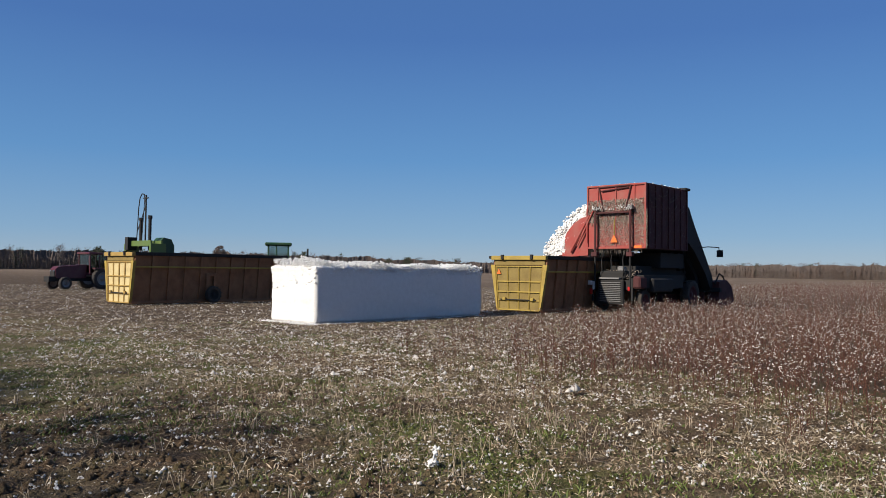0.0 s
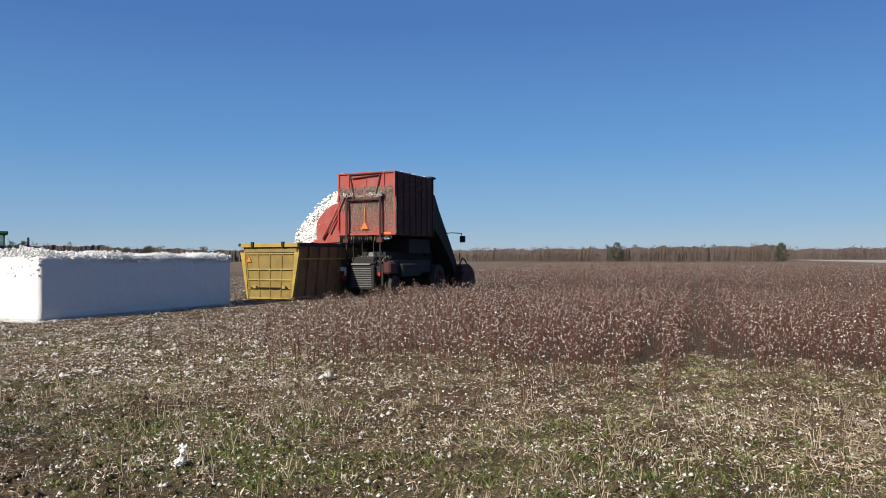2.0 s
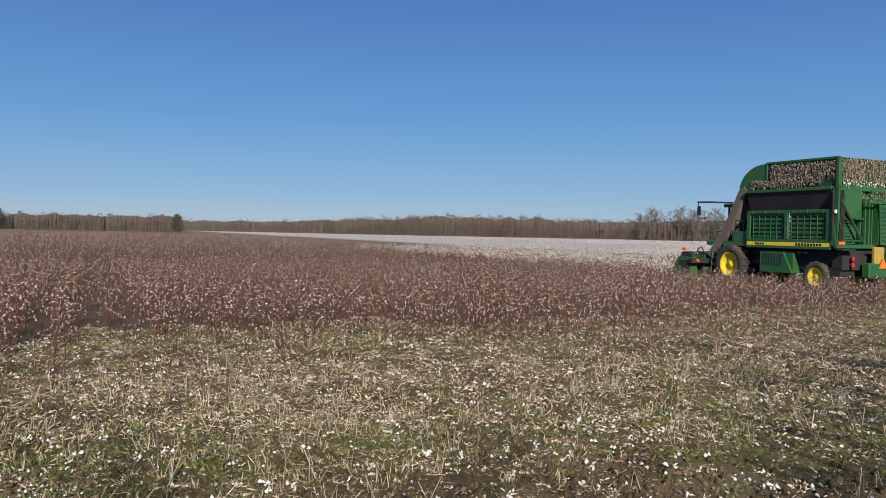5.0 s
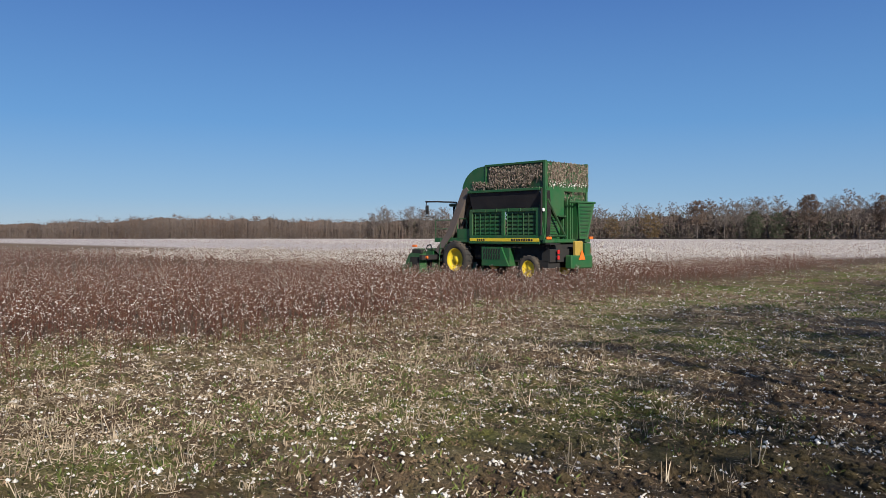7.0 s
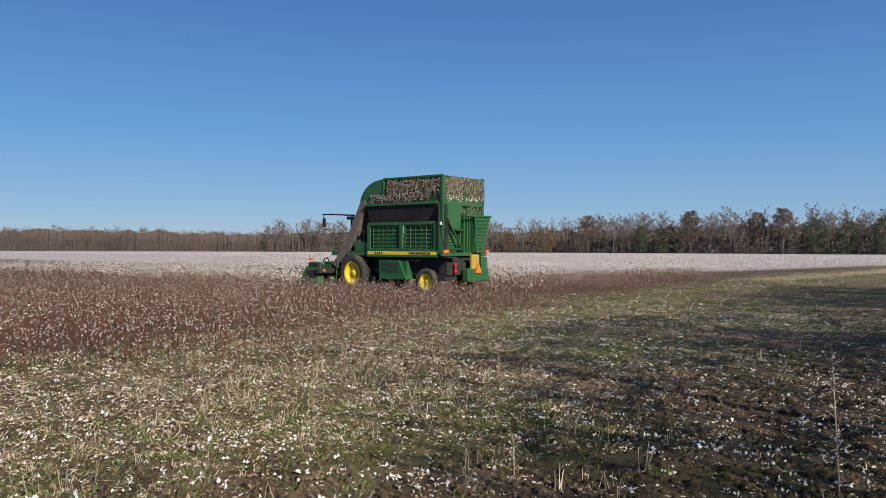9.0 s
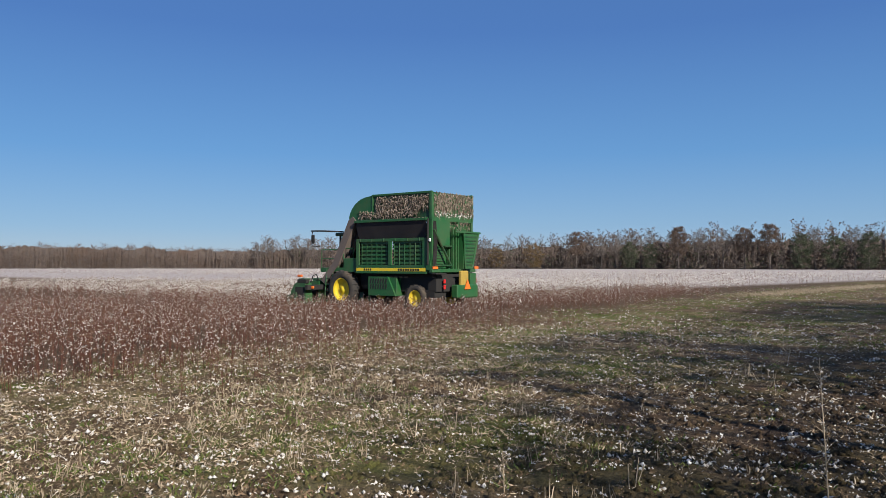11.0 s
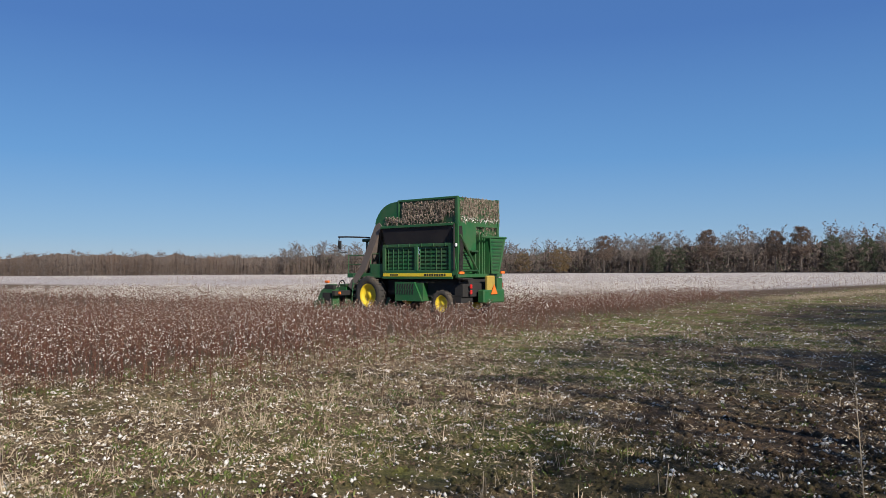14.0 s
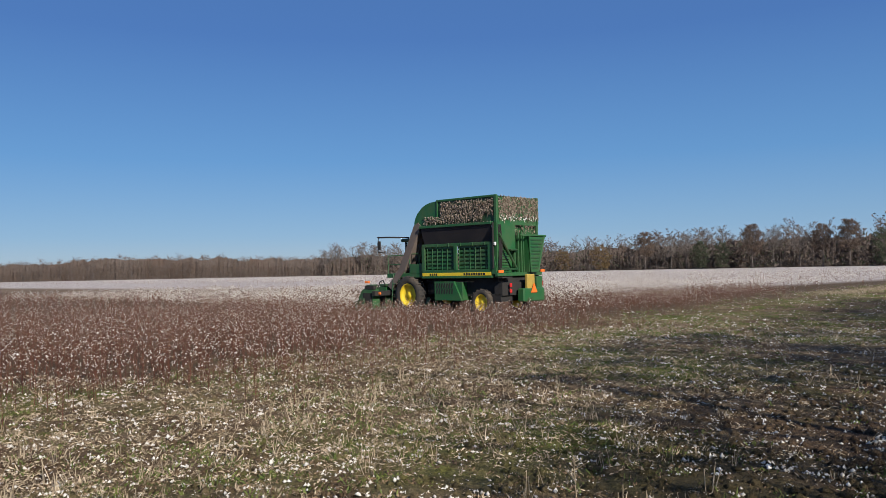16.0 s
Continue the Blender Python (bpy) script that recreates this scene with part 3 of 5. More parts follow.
# a strip of tan dead grass along the end of the unpicked rows
b = np.linspace(0, 1, 1800)
u_t, v_t = 16.0 - 4.5 * b + rng.normal(0, 1.0, len(b)), 58 + 42 * b + rng.normal(0, 1.5, len(b))
scatter("dead_grass", [stubble(80 + i) for i in range(8)], xy(u_t, v_t), rng.uniform(1.0, 1.9, len(b)), [STRAW], "strip of tan dead grass beside the white rows", "grass")

# lint and straw trodden into the yard round the builders
p = away_from_module(yard_spots(46000))
scatter("yard_lint", [tuft(90 + i) for i in range(10)], p[:20000], rng.gamma(2.0, 0.4, len(p[:20000])) + 0.5, [LINT_FIELD], "lint trodden into the yard round the builders", "cotton lint")
p = away_from_module(yard_spots(40000))
scatter("yard_straw", [straw(90 + i) for i in range(10)], p[:15000], rng.uniform(0.9, 1.8, len(p[:15000])), [STRAW], "pale shredded stalks strewn round the builders", "straw")
# coarse clods along the bare track
b = np.radians(rng.uniform(-42, 130, 9000))
r = 4.5 + 14 * rng.random(9000) ** 1.2
p = np.column_stack([r * np.sin(b), r * np.cos(b)])
p = p[(p[:, 0] * D.x + p[:, 1] * D.y < 5.5 + rng.normal(0, 1.5, len(p)))]
scatter("track_clods", [clod(30 + i) for i in range(10)], p, rng.uniform(0.7, 2.2, len(p)), [SOIL], "coarse dark clods turned up along the track", "soil")

# ---- trees ----
def bare_tree(seed, h, detail, slots=(0, 1), spread=0.33, twigs=14, twig_w=0.03, clear=0.3):
    """A leafless broadleaf: tapered trunk, forking limbs, twigs as fine blades. Height h."""
    r, m = random.Random(seed), Tris()
    top = Vector((r.uniform(-0.05, 0.05) * h, r.uniform(-0.05, 0.05) * h, h * 0.86))
    bend = Vector((r.uniform(-0.03, 0.03) * h, r.uniform(-0.03, 0.03) * h, h * 0.45))
    r0 = h * 0.014
    m.stick((0, 0, -0.2), bend, r0, r0 * 0.65, slots[0], 5)
    m.stick(bend, top, r0 * 0.65, r0 * 0.15, slots[0], 4)
    for i in range(detail):
        f = clear + (0.98 - clear) * (i + r.random()) / detail
        base = bend * (f / 0.5) if f < 0.5 else bend.lerp(top, (f - 0.5) / 0.5)
        a = i * 2.4 + r.uniform(-0.6, 0.6)
        ln = h * spread * (1.15 - 0.75 * f) * r.uniform(0.7, 1.2)
        tip = base + Vector((math.cos(a) * ln, math.sin(a) * ln, ln * r.uniform(0.5, 1.1)))
        m.stick(base, tip, r0 * 0.4 * (1.1 - f), r0 * 0.08, slots[0], 3)
        for j in range(twigs):
            q = base.lerp(tip, r.uniform(0.25, 1.0))
            b, tl = r.uniform(0, 6.28), ln * r.uniform(0.25, 0.55)
            e = q + Vector((math.cos(b) * tl * 0.8, math.sin(b) * tl * 0.8, tl * r.uniform(0.1, 0.9)))
            m.blade(q, e, twig_w * r.uniform(0.6, 1.3), slots[1], r)
    return m


def leafy_tree(seed, h, slot_leaf, clumps=26, leaves=9, wide=0.3, low=0.25, size=0.5):
    """A tree in leaf: trunk, limbs and clumps of small leaf blades with gaps between."""
    r, m = random.Random(seed), Tris()
    m.stick((0, 0, -0.2), (0.02 * h, 0, h * 0.9), h * 0.016, h * 0.004, 0, 5)
    for i in range(clumps):
        f = low + (0.98 - low) * r.random()
        a = r.uniform(0, 6.28)
        fat = wide * h * math.sin(math.pi * min(0.97, 0.12 + 0.85 * (f - low) / (1 - low))) ** 0.6
        ln = fat * r.uniform(0.3, 1.0)
        c = Vector((math.cos(a) * ln, math.sin(a) * ln, h * f))
        if i % 3 == 0:
            m.stick((0, 0, h * f * 0.85), c, h * 0.004, h * 0.001, 0, 3)
        for j in range(leaves):
            q = c + Vector((r.gauss(0, 1), r.gauss(0, 1), r.gauss(0, 0.7))) * size
            e = q + Vector((r.uniform(-1, 1), r.uniform(-1, 1), r.uniform(-0.2, 0.9))) * size
            m.blade(q, e, size * r.uniform(0.25, 0.5), slot_leaf, r)
    return m


def brush(seed, slot, n=80, k=1.0):
    """Low thicket at the wood's foot, one metre high and two wide."""
    r, m = random.Random(seed), Tris()
    for i in range(n):
        q = Vector((r.gauss(0, 0.6), r.gauss(0, 0.5), r.random() ** 1.3 * 0.95))
        e = q + Vector((r.uniform(-0.16, 0.16), r.uniform(-0.16, 0.16), r.uniform(-0.06, 0.18))) * k
        m.blade(q, e, 0.022 * k, slot if r.random() < 0.85 else 0, r)
    return m


def tree_thing(model, name, mats, label, crown="crown"):
    """One standing tree with its trunk and crown as parts."""
    v, f, s = np.array(model.v), np.array(model.f), np.array(model.s)
    root = tagged(new(name), label, "tree")
    for part_name, sel in (("trunk", s == 0), (crown, s != 0)):
        fs = f[sel]
        used, inv = np.unique(fs, return_inverse=True)
        ob = tri_object(part_name, v[used], inv.reshape(-1, 3), np.zeros(len(fs)) + (0 if part_name == "trunk" else s[sel][0]), mats)
        ob.parent = root
    return root


WOOD_MATS = [BARK, TWIG, TWIG_PALE, TWIG_RED, PINE, TAN_LEAF]


def ground_xy(bearing, dist):
    b = np.radians(bearing)
    return np.column_stack([dist * np.sin(b), dist * np.cos(b)])


def woods(name, b0, b1, dist, tall, n, depth, kinds, label, twig_w, fine=6, undergrowth=True):
    """A wood's edge along an arc of land. dist, tall: by bearing."""
    models = []
    for i, k in enumerate(kinds):
        if k == "pine":
            models.append(leafy_tree(300 + i, 1.0, 4, 30, 9, 0.22, 0.2, 0.045))
        elif k == "russet":
            models.append(leafy_tree(320 + i, 1.0, 3, 34, 7, 0.30, 0.1, 0.04))
        else:
            models.append(bare_tree(340 + i, 1.0, 16, (0, 2 if k == "pale" else 1), 0.24, fine, twig_w, 0.18))
    b = rng.uniform(b0, b1, n)
    back = rng.random(n)
    d = dist(b) + back * depth
    h = tall(b) * rng.uniform(0.72, 1.10, n) * (0.94 + 0.06 * back)
    p = ground_xy(b, d)
    where = np.column_stack([p, np.zeros(n)])
    ob = strew(name, models, where, rng.uniform(0, 6.28, n), np.column_stack([h * rng.uniform(0.8, 1.25, n), h]), WOOD_MATS, label, "woods")
    if undergrowth:
        share = 0.55 if name == "east_woods" else 0.80
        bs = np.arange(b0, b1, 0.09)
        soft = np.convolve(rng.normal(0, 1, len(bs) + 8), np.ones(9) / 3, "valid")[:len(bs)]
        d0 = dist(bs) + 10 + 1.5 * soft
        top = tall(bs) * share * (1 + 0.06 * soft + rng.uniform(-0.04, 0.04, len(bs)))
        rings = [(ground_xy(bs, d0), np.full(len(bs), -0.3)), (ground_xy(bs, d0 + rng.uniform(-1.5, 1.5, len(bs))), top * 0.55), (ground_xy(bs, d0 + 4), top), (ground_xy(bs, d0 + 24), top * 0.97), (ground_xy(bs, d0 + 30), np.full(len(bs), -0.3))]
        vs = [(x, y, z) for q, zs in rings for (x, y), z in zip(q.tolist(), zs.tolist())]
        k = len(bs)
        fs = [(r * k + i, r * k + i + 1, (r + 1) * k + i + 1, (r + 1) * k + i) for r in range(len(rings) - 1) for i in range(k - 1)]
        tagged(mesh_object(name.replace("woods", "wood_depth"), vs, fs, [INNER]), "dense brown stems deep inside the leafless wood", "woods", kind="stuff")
        n2 = int(n * (2.0 if name == "east_woods" else 2.6))
        b = rng.uniform(b0, b1, n2)
        d = dist(b) + rng.uniform(-6, depth * 0.5, n2)
        p = ground_xy(b, d)
        h = tall(b) * rng.uniform(0.3, 0.7 if name == "east_woods" else 0.9, n2)
        east = name == "east_woods"
        shrubs = [brush(400 + i, sl, 80, 0.8 if east else 0.7) for i, sl in enumerate((1, 3, 1, 4 if east else 3, 1))]
        strew(name.replace("woods", "thicket"), shrubs, np.column_stack([p, np.zeros(n2)]), rng.uniform(0, 6.28, n2),
              np.column_stack([h * 1.1, h]), WOOD_MATS, "brown winter undergrowth along the wood's foot", "thicket")
    return ob


def by(bs, vs):
    return lambda b: np.interp(b, bs, vs)


woods("north_woods", -45, 7, by([-45, -30, 7], [430, 470, 640]), by([-45, -31, -24, -18, -10, -3, 7], [13, 13.5, 14, 15, 15, 13, 11]), 190, 60,
      ["bare", "pine", "russet", "pine", "bare", "russet"], "brown leafless woods along the far edge of the field", 0.008, 11)
woods("middle_woods", 7, 43.6, by([7, 30, 43.6], [560, 400, 348]), by([7, 18, 32, 38, 43.6], [9.5, 9.0, 8.6, 9.0, 8.6]), 190, 50,
      ["bare", "russet", "pale", "bare", "pine", "russet"], "brown leafless woods beyond the picked rows", 0.008, 11)
woods("far_woods", 43, 78, by([43, 52, 60, 70, 78], [560, 480, 420, 400, 395]), by([43, 50, 57, 63, 70, 78], [9.0, 8.8, 11.5, 13.2, 12.2, 11.5]), 220, 60,
      ["bare", "russet", "russet", "pale", "bare"], "russet and brown far woods beyond the white field", 0.008, 11)
woods("east_woods", 76.6, 138, by([76, 90, 110, 138], [385, 390, 390, 380]), by([76, 79, 88, 96, 100, 108, 116, 138], [15, 18, 18, 18.5, 21, 23.5, 23.5, 23.5]), 250, 45,
      ["pale", "bare", "pale", "bare", "bare", "russet"], "tall leafless hardwoods at the field's edge", 0.0055, 16)

EDGE_MATS = WOOD_MATS
# trees that stand out before the wood's edge: bearing, distance, height, kind
oak = tree_thing(leafy_tree(501, 15.0, 3, 150, 30, 0.27, 0.35, 0.36), "broadleaf_tree", EDGE_MATS, "tall tree holding dark russet leaves at the wood's edge")
tan_oak = tree_thing(leafy_tree(503, 11.0, 5, 150, 26, 0.42, 0.06, 0.34), "broadleaf_tree", EDGE_MATS, "round bushy tree with tan brown leaves")
pine = tree_thing(leafy_tree(505, 12.0, 4, 160, 28, 0.34, 0.06, 0.34), "evergreen_tree", EDGE_MATS, "dark green evergreen tree at the wood's edge")
bare = tree_thing(bare_tree(507, 15.0, 34, (0, 2), 0.30, 26, 0.05, 0.3), "bare_tree", EDGE_MATS, "tall pale leafless hardwood tree")
kinds = {"oak": oak, "tan": tan_oak, "pine": pine, "bare": bare}
first = set()
for bearing, dist, size, kind in [(113.6, 322, 1.18, "oak"), (112.0, 326, 1.10, "oak"), (107.6, 325, 1.15, "oak"), (109.0, 330, 1.2, "bare"), (110.6, 328, 1.15, "bare"), (100.4, 328, 1.05, "oak"),
                                  (97.2, 330, 1.0, "tan"), (115.6, 320, 1.15, "pine"), (117.6, 318, 1.05, "pine"), (119.6, 316, 1.15, "pine"), (104.2, 326, 0.95, "pine"), (105.6, 328, 0.9, "pine"),
                                  (121.8, 316, 1.2, "pine"), (118.8, 322, 1.15, "bare"), (122.5, 318, 1.4, "bare"), (102.2, 330, 1.0, "bare"), (103.2, 330, 1.05, "bare"), (116.4, 326, 1.15, "bare"),
                                  (94.5, 338, 0.85, "tan"), (90.5, 340, 0.95, "bare"), (85.5, 342, 1.0, "bare"), (82.0, 342, 1.02, "bare"), (79.6, 342, 1.05, "bare"), (77.6, 343, 1.0, "bare"), (80.8, 340, 0.95, "bare"),
                                  (32.2, 395, 0.81, "pine"), (43.2, 343, 0.66, "pine"), (-23.3, 300, 0.78, "pine"), (-15.3, 330, 0.75, "oak"), (-9.3, 420, 0.95, "pine"), (-1.6, 480, 0.85, "pine"), (-3.1, 480, 0.78, "pine"), (-25.6, 330, 0.75, "bare")]:
    if bearing > 76:
        dist, size = dist * 1.15, size * 1.15
    p = ground_xy(np.array([bearing]), dist)[0]
    m = pose(p[0], p[1], 0, 0, 0, bearing * 37 % 360) @ Matrix.Scale(size, 4)
    src = kinds[kind]
    if kind in first:
        ob = copy_thing(src, m)
        ob.scale = (size, size, size)
    else:
        first.add(kind)
        src.matrix_basis = m

# bare roadside trees behind the camera, whose shadows fall over the headland
shade = tree_thing(bare_tree(520, 12.0, 36, (0, 1), 0.40, 24, 0.026, 0.20), "bare_tree", [BARK, TWIG], "leafless roadside tree with fine branches")
spots = [(-31, 12, 1.0), (-27, 9, 1.0), (-22, 5, 1.0), (-17.5, 1.5, 1.0), (-14, -2.5, 0.85), (-4, -10.5, 0.92), (2, -11, 1.0), (7.5, -13.5, 1.05), (13, -19, 1.0), (19, -25, 1.05), (16, -23, 1.1),
         (26, -32, 1.05), (36, -42, 1.1), (30, -35, 1.1), (3, -19, 1.1), (22, -29, 1.1), (10, -17, 1.1), (24, -25.5, 1.0), (33, -30.5, 1.0), (29, -29, 1.0), (-9, -7, 0.9), (-24, 2, 1.0)]
for i, (x, y, k) in enumerate(spots):
    m = pose(x, y, 0, 0, 0, i * 77)
    ob = shade if i == 0 else copy_thing(shade, m)
    ob.matrix_basis = m
    ob.scale = (k, k, k)

# ---- parts of machines ----
def box(bm, c, s, bevel=0.012, rx=0, ry=0, rz=0):
    m = pose(*c, rx, ry, rz) @ Matrix.Diagonal((*s, 1))
    made = bmesh.ops.create_cube(bm, size=1, matrix=m)["verts"]
    if bevel:
        edges = list({e for v in made for e in v.link_edges})
        bmesh.ops.bevel(bm, geom=edges, offset=min(bevel, min(s) * 0.3), segments=1, affect="EDGES", profile=0.5)


def rod(bm, a, b, r, r2=None, n=10):
    a, b = Vector(a), Vector(b)
    m = Matrix.Translation((a + b) / 2) @ (b - a).to_track_quat("Z", "Y").to_matrix().to_4x4()
    bmesh.ops.create_cone(bm, cap_ends=True, segments=n, radius1=r, radius2=r if r2 is None else r2, depth=(b - a).length, matrix=m)


def slab(bm, outline, axis, lo, hi):
    """A plate cut to an outline: the two coordinates other than axis, in their order."""
    def at(p, k):
        q = list(p)
        q.insert(axis, k)
        return q
    a, b = [bm.verts.new(at(p, lo)) for p in outline], [bm.verts.new(at(p, hi)) for p in outline]
    bm.faces.new(a)
    bm.faces.new(list(reversed(b)))
    for i in range(len(a)):
        j = (i + 1) % len(a)
        bm.faces.new((a[j], a[i], b[i], b[j]))
    bmesh.ops.recalc_face_normals(bm, faces=bm.faces)


def pipe(bm, pts, r, n=6):
    for a, b in zip(pts, pts[1:]):
        rod(bm, a, b, r, n=n)
    for q in pts[1:-1]:
        bmesh.ops.create_icosphere(bm, subdivisions=1, radius=r * 1.02, matrix=Matrix.Translation(q))


def part(name, bm, material, parent, label=""):
    me = bpy.data.meshes.new(name)
    bm.to_mesh(me)
    bm.free()
    me.materials.append(material)
    ob = new(name, me)
    ob.parent = parent
    return tagged(ob, label)


def boxes(name, material, parent, *specs, label=""):
    bm = bmesh.new()
    for s in specs:
        box(bm, *s)
    return part(name, bm, material, parent, label)


def rods(name, material, parent, *specs, label=""):
    bm = bmesh.new()
    for s in specs:
        rod(bm, *s)
    return part(name, bm, material, parent, label)


def plate(name, material, parent, outline, axis, lo, hi, label=""):
    bm = bmesh.new()
    slab(bm, outline, axis, lo, hi)
    return part(name, bm, material, parent, label)


def each_box(name, material, parent, *specs, label=""):
    return [boxes(name, material, parent, s, label=label) for s in specs]


def each_rod(name, material, parent, *specs, label=""):
    return [rods(name, material, parent, s, label=label) for s in specs]


def tube(name, material, parent, pts, r, label=""):
    bm = bmesh.new()
    pipe(bm, pts, r)
    return part(name, bm, material, parent, label)


def lathe(bm, profile, centre, n=28):
    """Turns a profile of (across, radius) about the axle through centre, along x."""
    rings = []
    for i in range(n):
        q = math.tau * i / n
        rings.append([bm.verts.new((centre[0] + a, centre[1] + r * math.cos(q), centre[2] + r * math.sin(q))) for a, r in profile])
    for i in range(n):
        j = (i + 1) % n
        for k in range(len(profile) - 1):
            f = bm.faces.new((rings[i][k], rings[j][k], rings[j][k + 1], rings[i][k + 1]))
            f.smooth = True


def wheel(parent, centre, r, w, rim_mat, side, lugs=18):
    """A field tyre with lugs on a dished rim. side: the way that the dish faces."""
    bm = bmesh.new()
    hw, ri = w / 2, r * 0.60
    lathe(bm, [(-hw * 0.8, ri), (-hw, ri + 0.3 * (r - ri)), (-hw * 0.97, r * 0.93), (-hw * 0.8, r * 0.97), (hw * 0.8, r * 0.97), (hw * 0.97, r * 0.93), (hw, ri + 0.3 * (r - ri)), (hw * 0.8, ri)], centre)
    for i in range(lugs):
        q = 360 * i / lugs
        for sx in (-1, 1):
            qq = radians(q + (180 / lugs if sx > 0 else 0))
            c = (centre[0] + sx * hw * 0.5, centre[1] + r * 0.985 * math.cos(qq), centre[2] + r * 0.985 * math.sin(qq))
            box(bm, c, (hw * 1.0, r * 0.07, r * 0.06), 0.01, math.degrees(qq) - 90, 0, 24 * sx)
    tyre = part("tyre", bm, RUBBER, parent)
    bm = bmesh.new()
    d = side
    lathe(bm, [(d * hw * 0.82, ri * 1.02), (d * hw * 0.86, ri * 0.97), (d * hw * 0.5, ri * 0.86), (d * hw * 0.25, ri * 0.55), (d * hw * 0.3, ri * 0.34), (d * hw * 0.5, ri * 0.30), (d * hw * 0.55, 0.001)], centre)
    lathe(bm, [(-d * hw * 0.8, ri * 1.02), (-d * hw * 0.6, ri * 0.9), (-d * hw * 0.3, 0.001)], centre)
    for i in range(8):
        q = math.tau * i / 8
        y, z = centre[1] + ri * 0.42 * math.cos(q), centre[2] + ri * 0.42 * math.sin(q)
        rod(bm, (centre[0] + d * hw * 0.24, y, z), (centre[0] + d * hw * 0.42, y, z), ri * 0.04, n=6)
    part("rim", bm, rim_mat, tyre)
    return tyre


def crust(name, parent, material, o, e1, e2, n, seed, size=0.05, droop=0.2, out=(0, -1, 0), label="", mats=None):
    """Lint and trash that clings to a wall: lumps and hanging wisps over the parallelogram o, e1, e2."""
    r, m = random.Random(seed), Tris()
    o, e1, e2, out = Vector(o), Vector(e1), Vector(e2), Vector(out)
    for i in range(n):
        q = o + e1 * r.random() + e2 * (r.random() ** 0.8) + out * r.uniform(0.0, size * 0.5)
        if r.random() < 0.5:
            m.lump(q, size * r.uniform(0.4, 1.1), 0 if r.random() < 0.7 else 1, r, 1.1, poor=r.random() < 0.5)
        else:
            m.blade(q, q + Vector((r.uniform(-0.05, 0.05), r.uniform(-0.05, 0.05), -droop * r.uniform(0.3, 1.2))) + out * r.uniform(0, 0.03), size * r.uniform(0.2, 0.5), 0 if r.random() < 0.65 else 1, r)
    ob = tri_object(name, m.v, m.f, m.s, mats or [material, TRASH])
    ob.parent = parent
    return tagged(ob, label, kind="stuff")


def standing_at(name, x, y, bearing, label, category, group="", tall=1.05):
    ob = tagged(new(name), label, category, group)
    ob.matrix_basis = pose(x, y, 0, 0, 0, -bearing) @ Matrix.Diagonal((1, 1, tall, 1))
    return ob


# ---- the finished module of cotton ----
def cotton_module():
    root = standing_at("cotton_module", -5.86, 32.91, 43.5, "long rectangular stack of packed white cotton standing on stubble", "cotton module", tall=1.0)
    W, L, H = 3.10, 10.8, 2.38
    bm = bmesh.new()
    box(bm, (0, L / 2, H / 2), (W, L, H), 0.10)
    bmesh.ops.subdivide_edges(bm, edges=[e for e in bm.edges if e.calc_length() > 1.0], cuts=46, use_grid_fill=True)
    for v in bm.verts:
        c = v.co
        k = noise.fractal(c * 1.1, 1.0, 2.0, 4)
        rough = 0.035 if c.z < H * 0.93 else 0.12
        grow = Vector((c.x / (W / 2), (c.y - L / 2) / (L / 2), 0))
        v.co += Vector((grow.x ** 3, grow.y ** 9, 0)) * rough * k + Vector((0, 0, (0.16 * k + 0.05 * noise.noise(c * 4)) * (c.z > H * 0.93)))
        bulge = 0.05 * math.sin(math.pi * c.z / H)
        v.co.x += grow.x ** 3 * bulge
    for f in bm.faces:
        f.smooth = True
    part("packed_block", bm, PACKED, root)
    r, m = random.Random(5), Tris()
    for i in range(10500):
        x, y = r.uniform(-W / 2, W / 2), r.uniform(0, L)
        ridge = 0.22 + 0.20 * noise.noise((x * 0.7, y * 0.7, 3.0)) + 0.20 * math.exp(-y * 0.8) - 0.006 * y
        m.lump((x * 1.01, y, H + r.uniform(-0.12, 1.0) * max(0.02, ridge)), r.uniform(0.02, 0.075), 0, r, 0.75)
    for i in range(170):
        x, z = r.uniform(-W / 2, W / 2), H - 1.1 * r.random() ** 2
        m.lump((x, r.uniform(0.0, 0.05), z), r.uniform(0.04, 0.08), 0, r, 1.0)
    for i in range(500):
        y = r.uniform(0, L)
        m.lump((W / 2 + r.uniform(-0.02, 0.03), y, H - 0.30 * r.random() ** 2), r.uniform(0.03, 0.08), 0, r, 1.0)
    for i in range(700):
        side = r.random()
        x, y = (r.uniform(-W / 2 - 0.3, W / 2 + 0.3), r.uniform(-0.5, 0.1)) if side < 0.5 else (W / 2 + r.uniform(-0.05, 0.4), r.uniform(0, L))
        m.lump((x, y, r.uniform(0.0, 0.05)), r.uniform(0.02, 0.06), 0, r, 0.6)
    ob = tri_object("loose_lint", m.v, m.f, m.s, [LINT])
    ob.parent = root
    tagged(ob, "loose fluffy locks on the top and foot")


cotton_module()


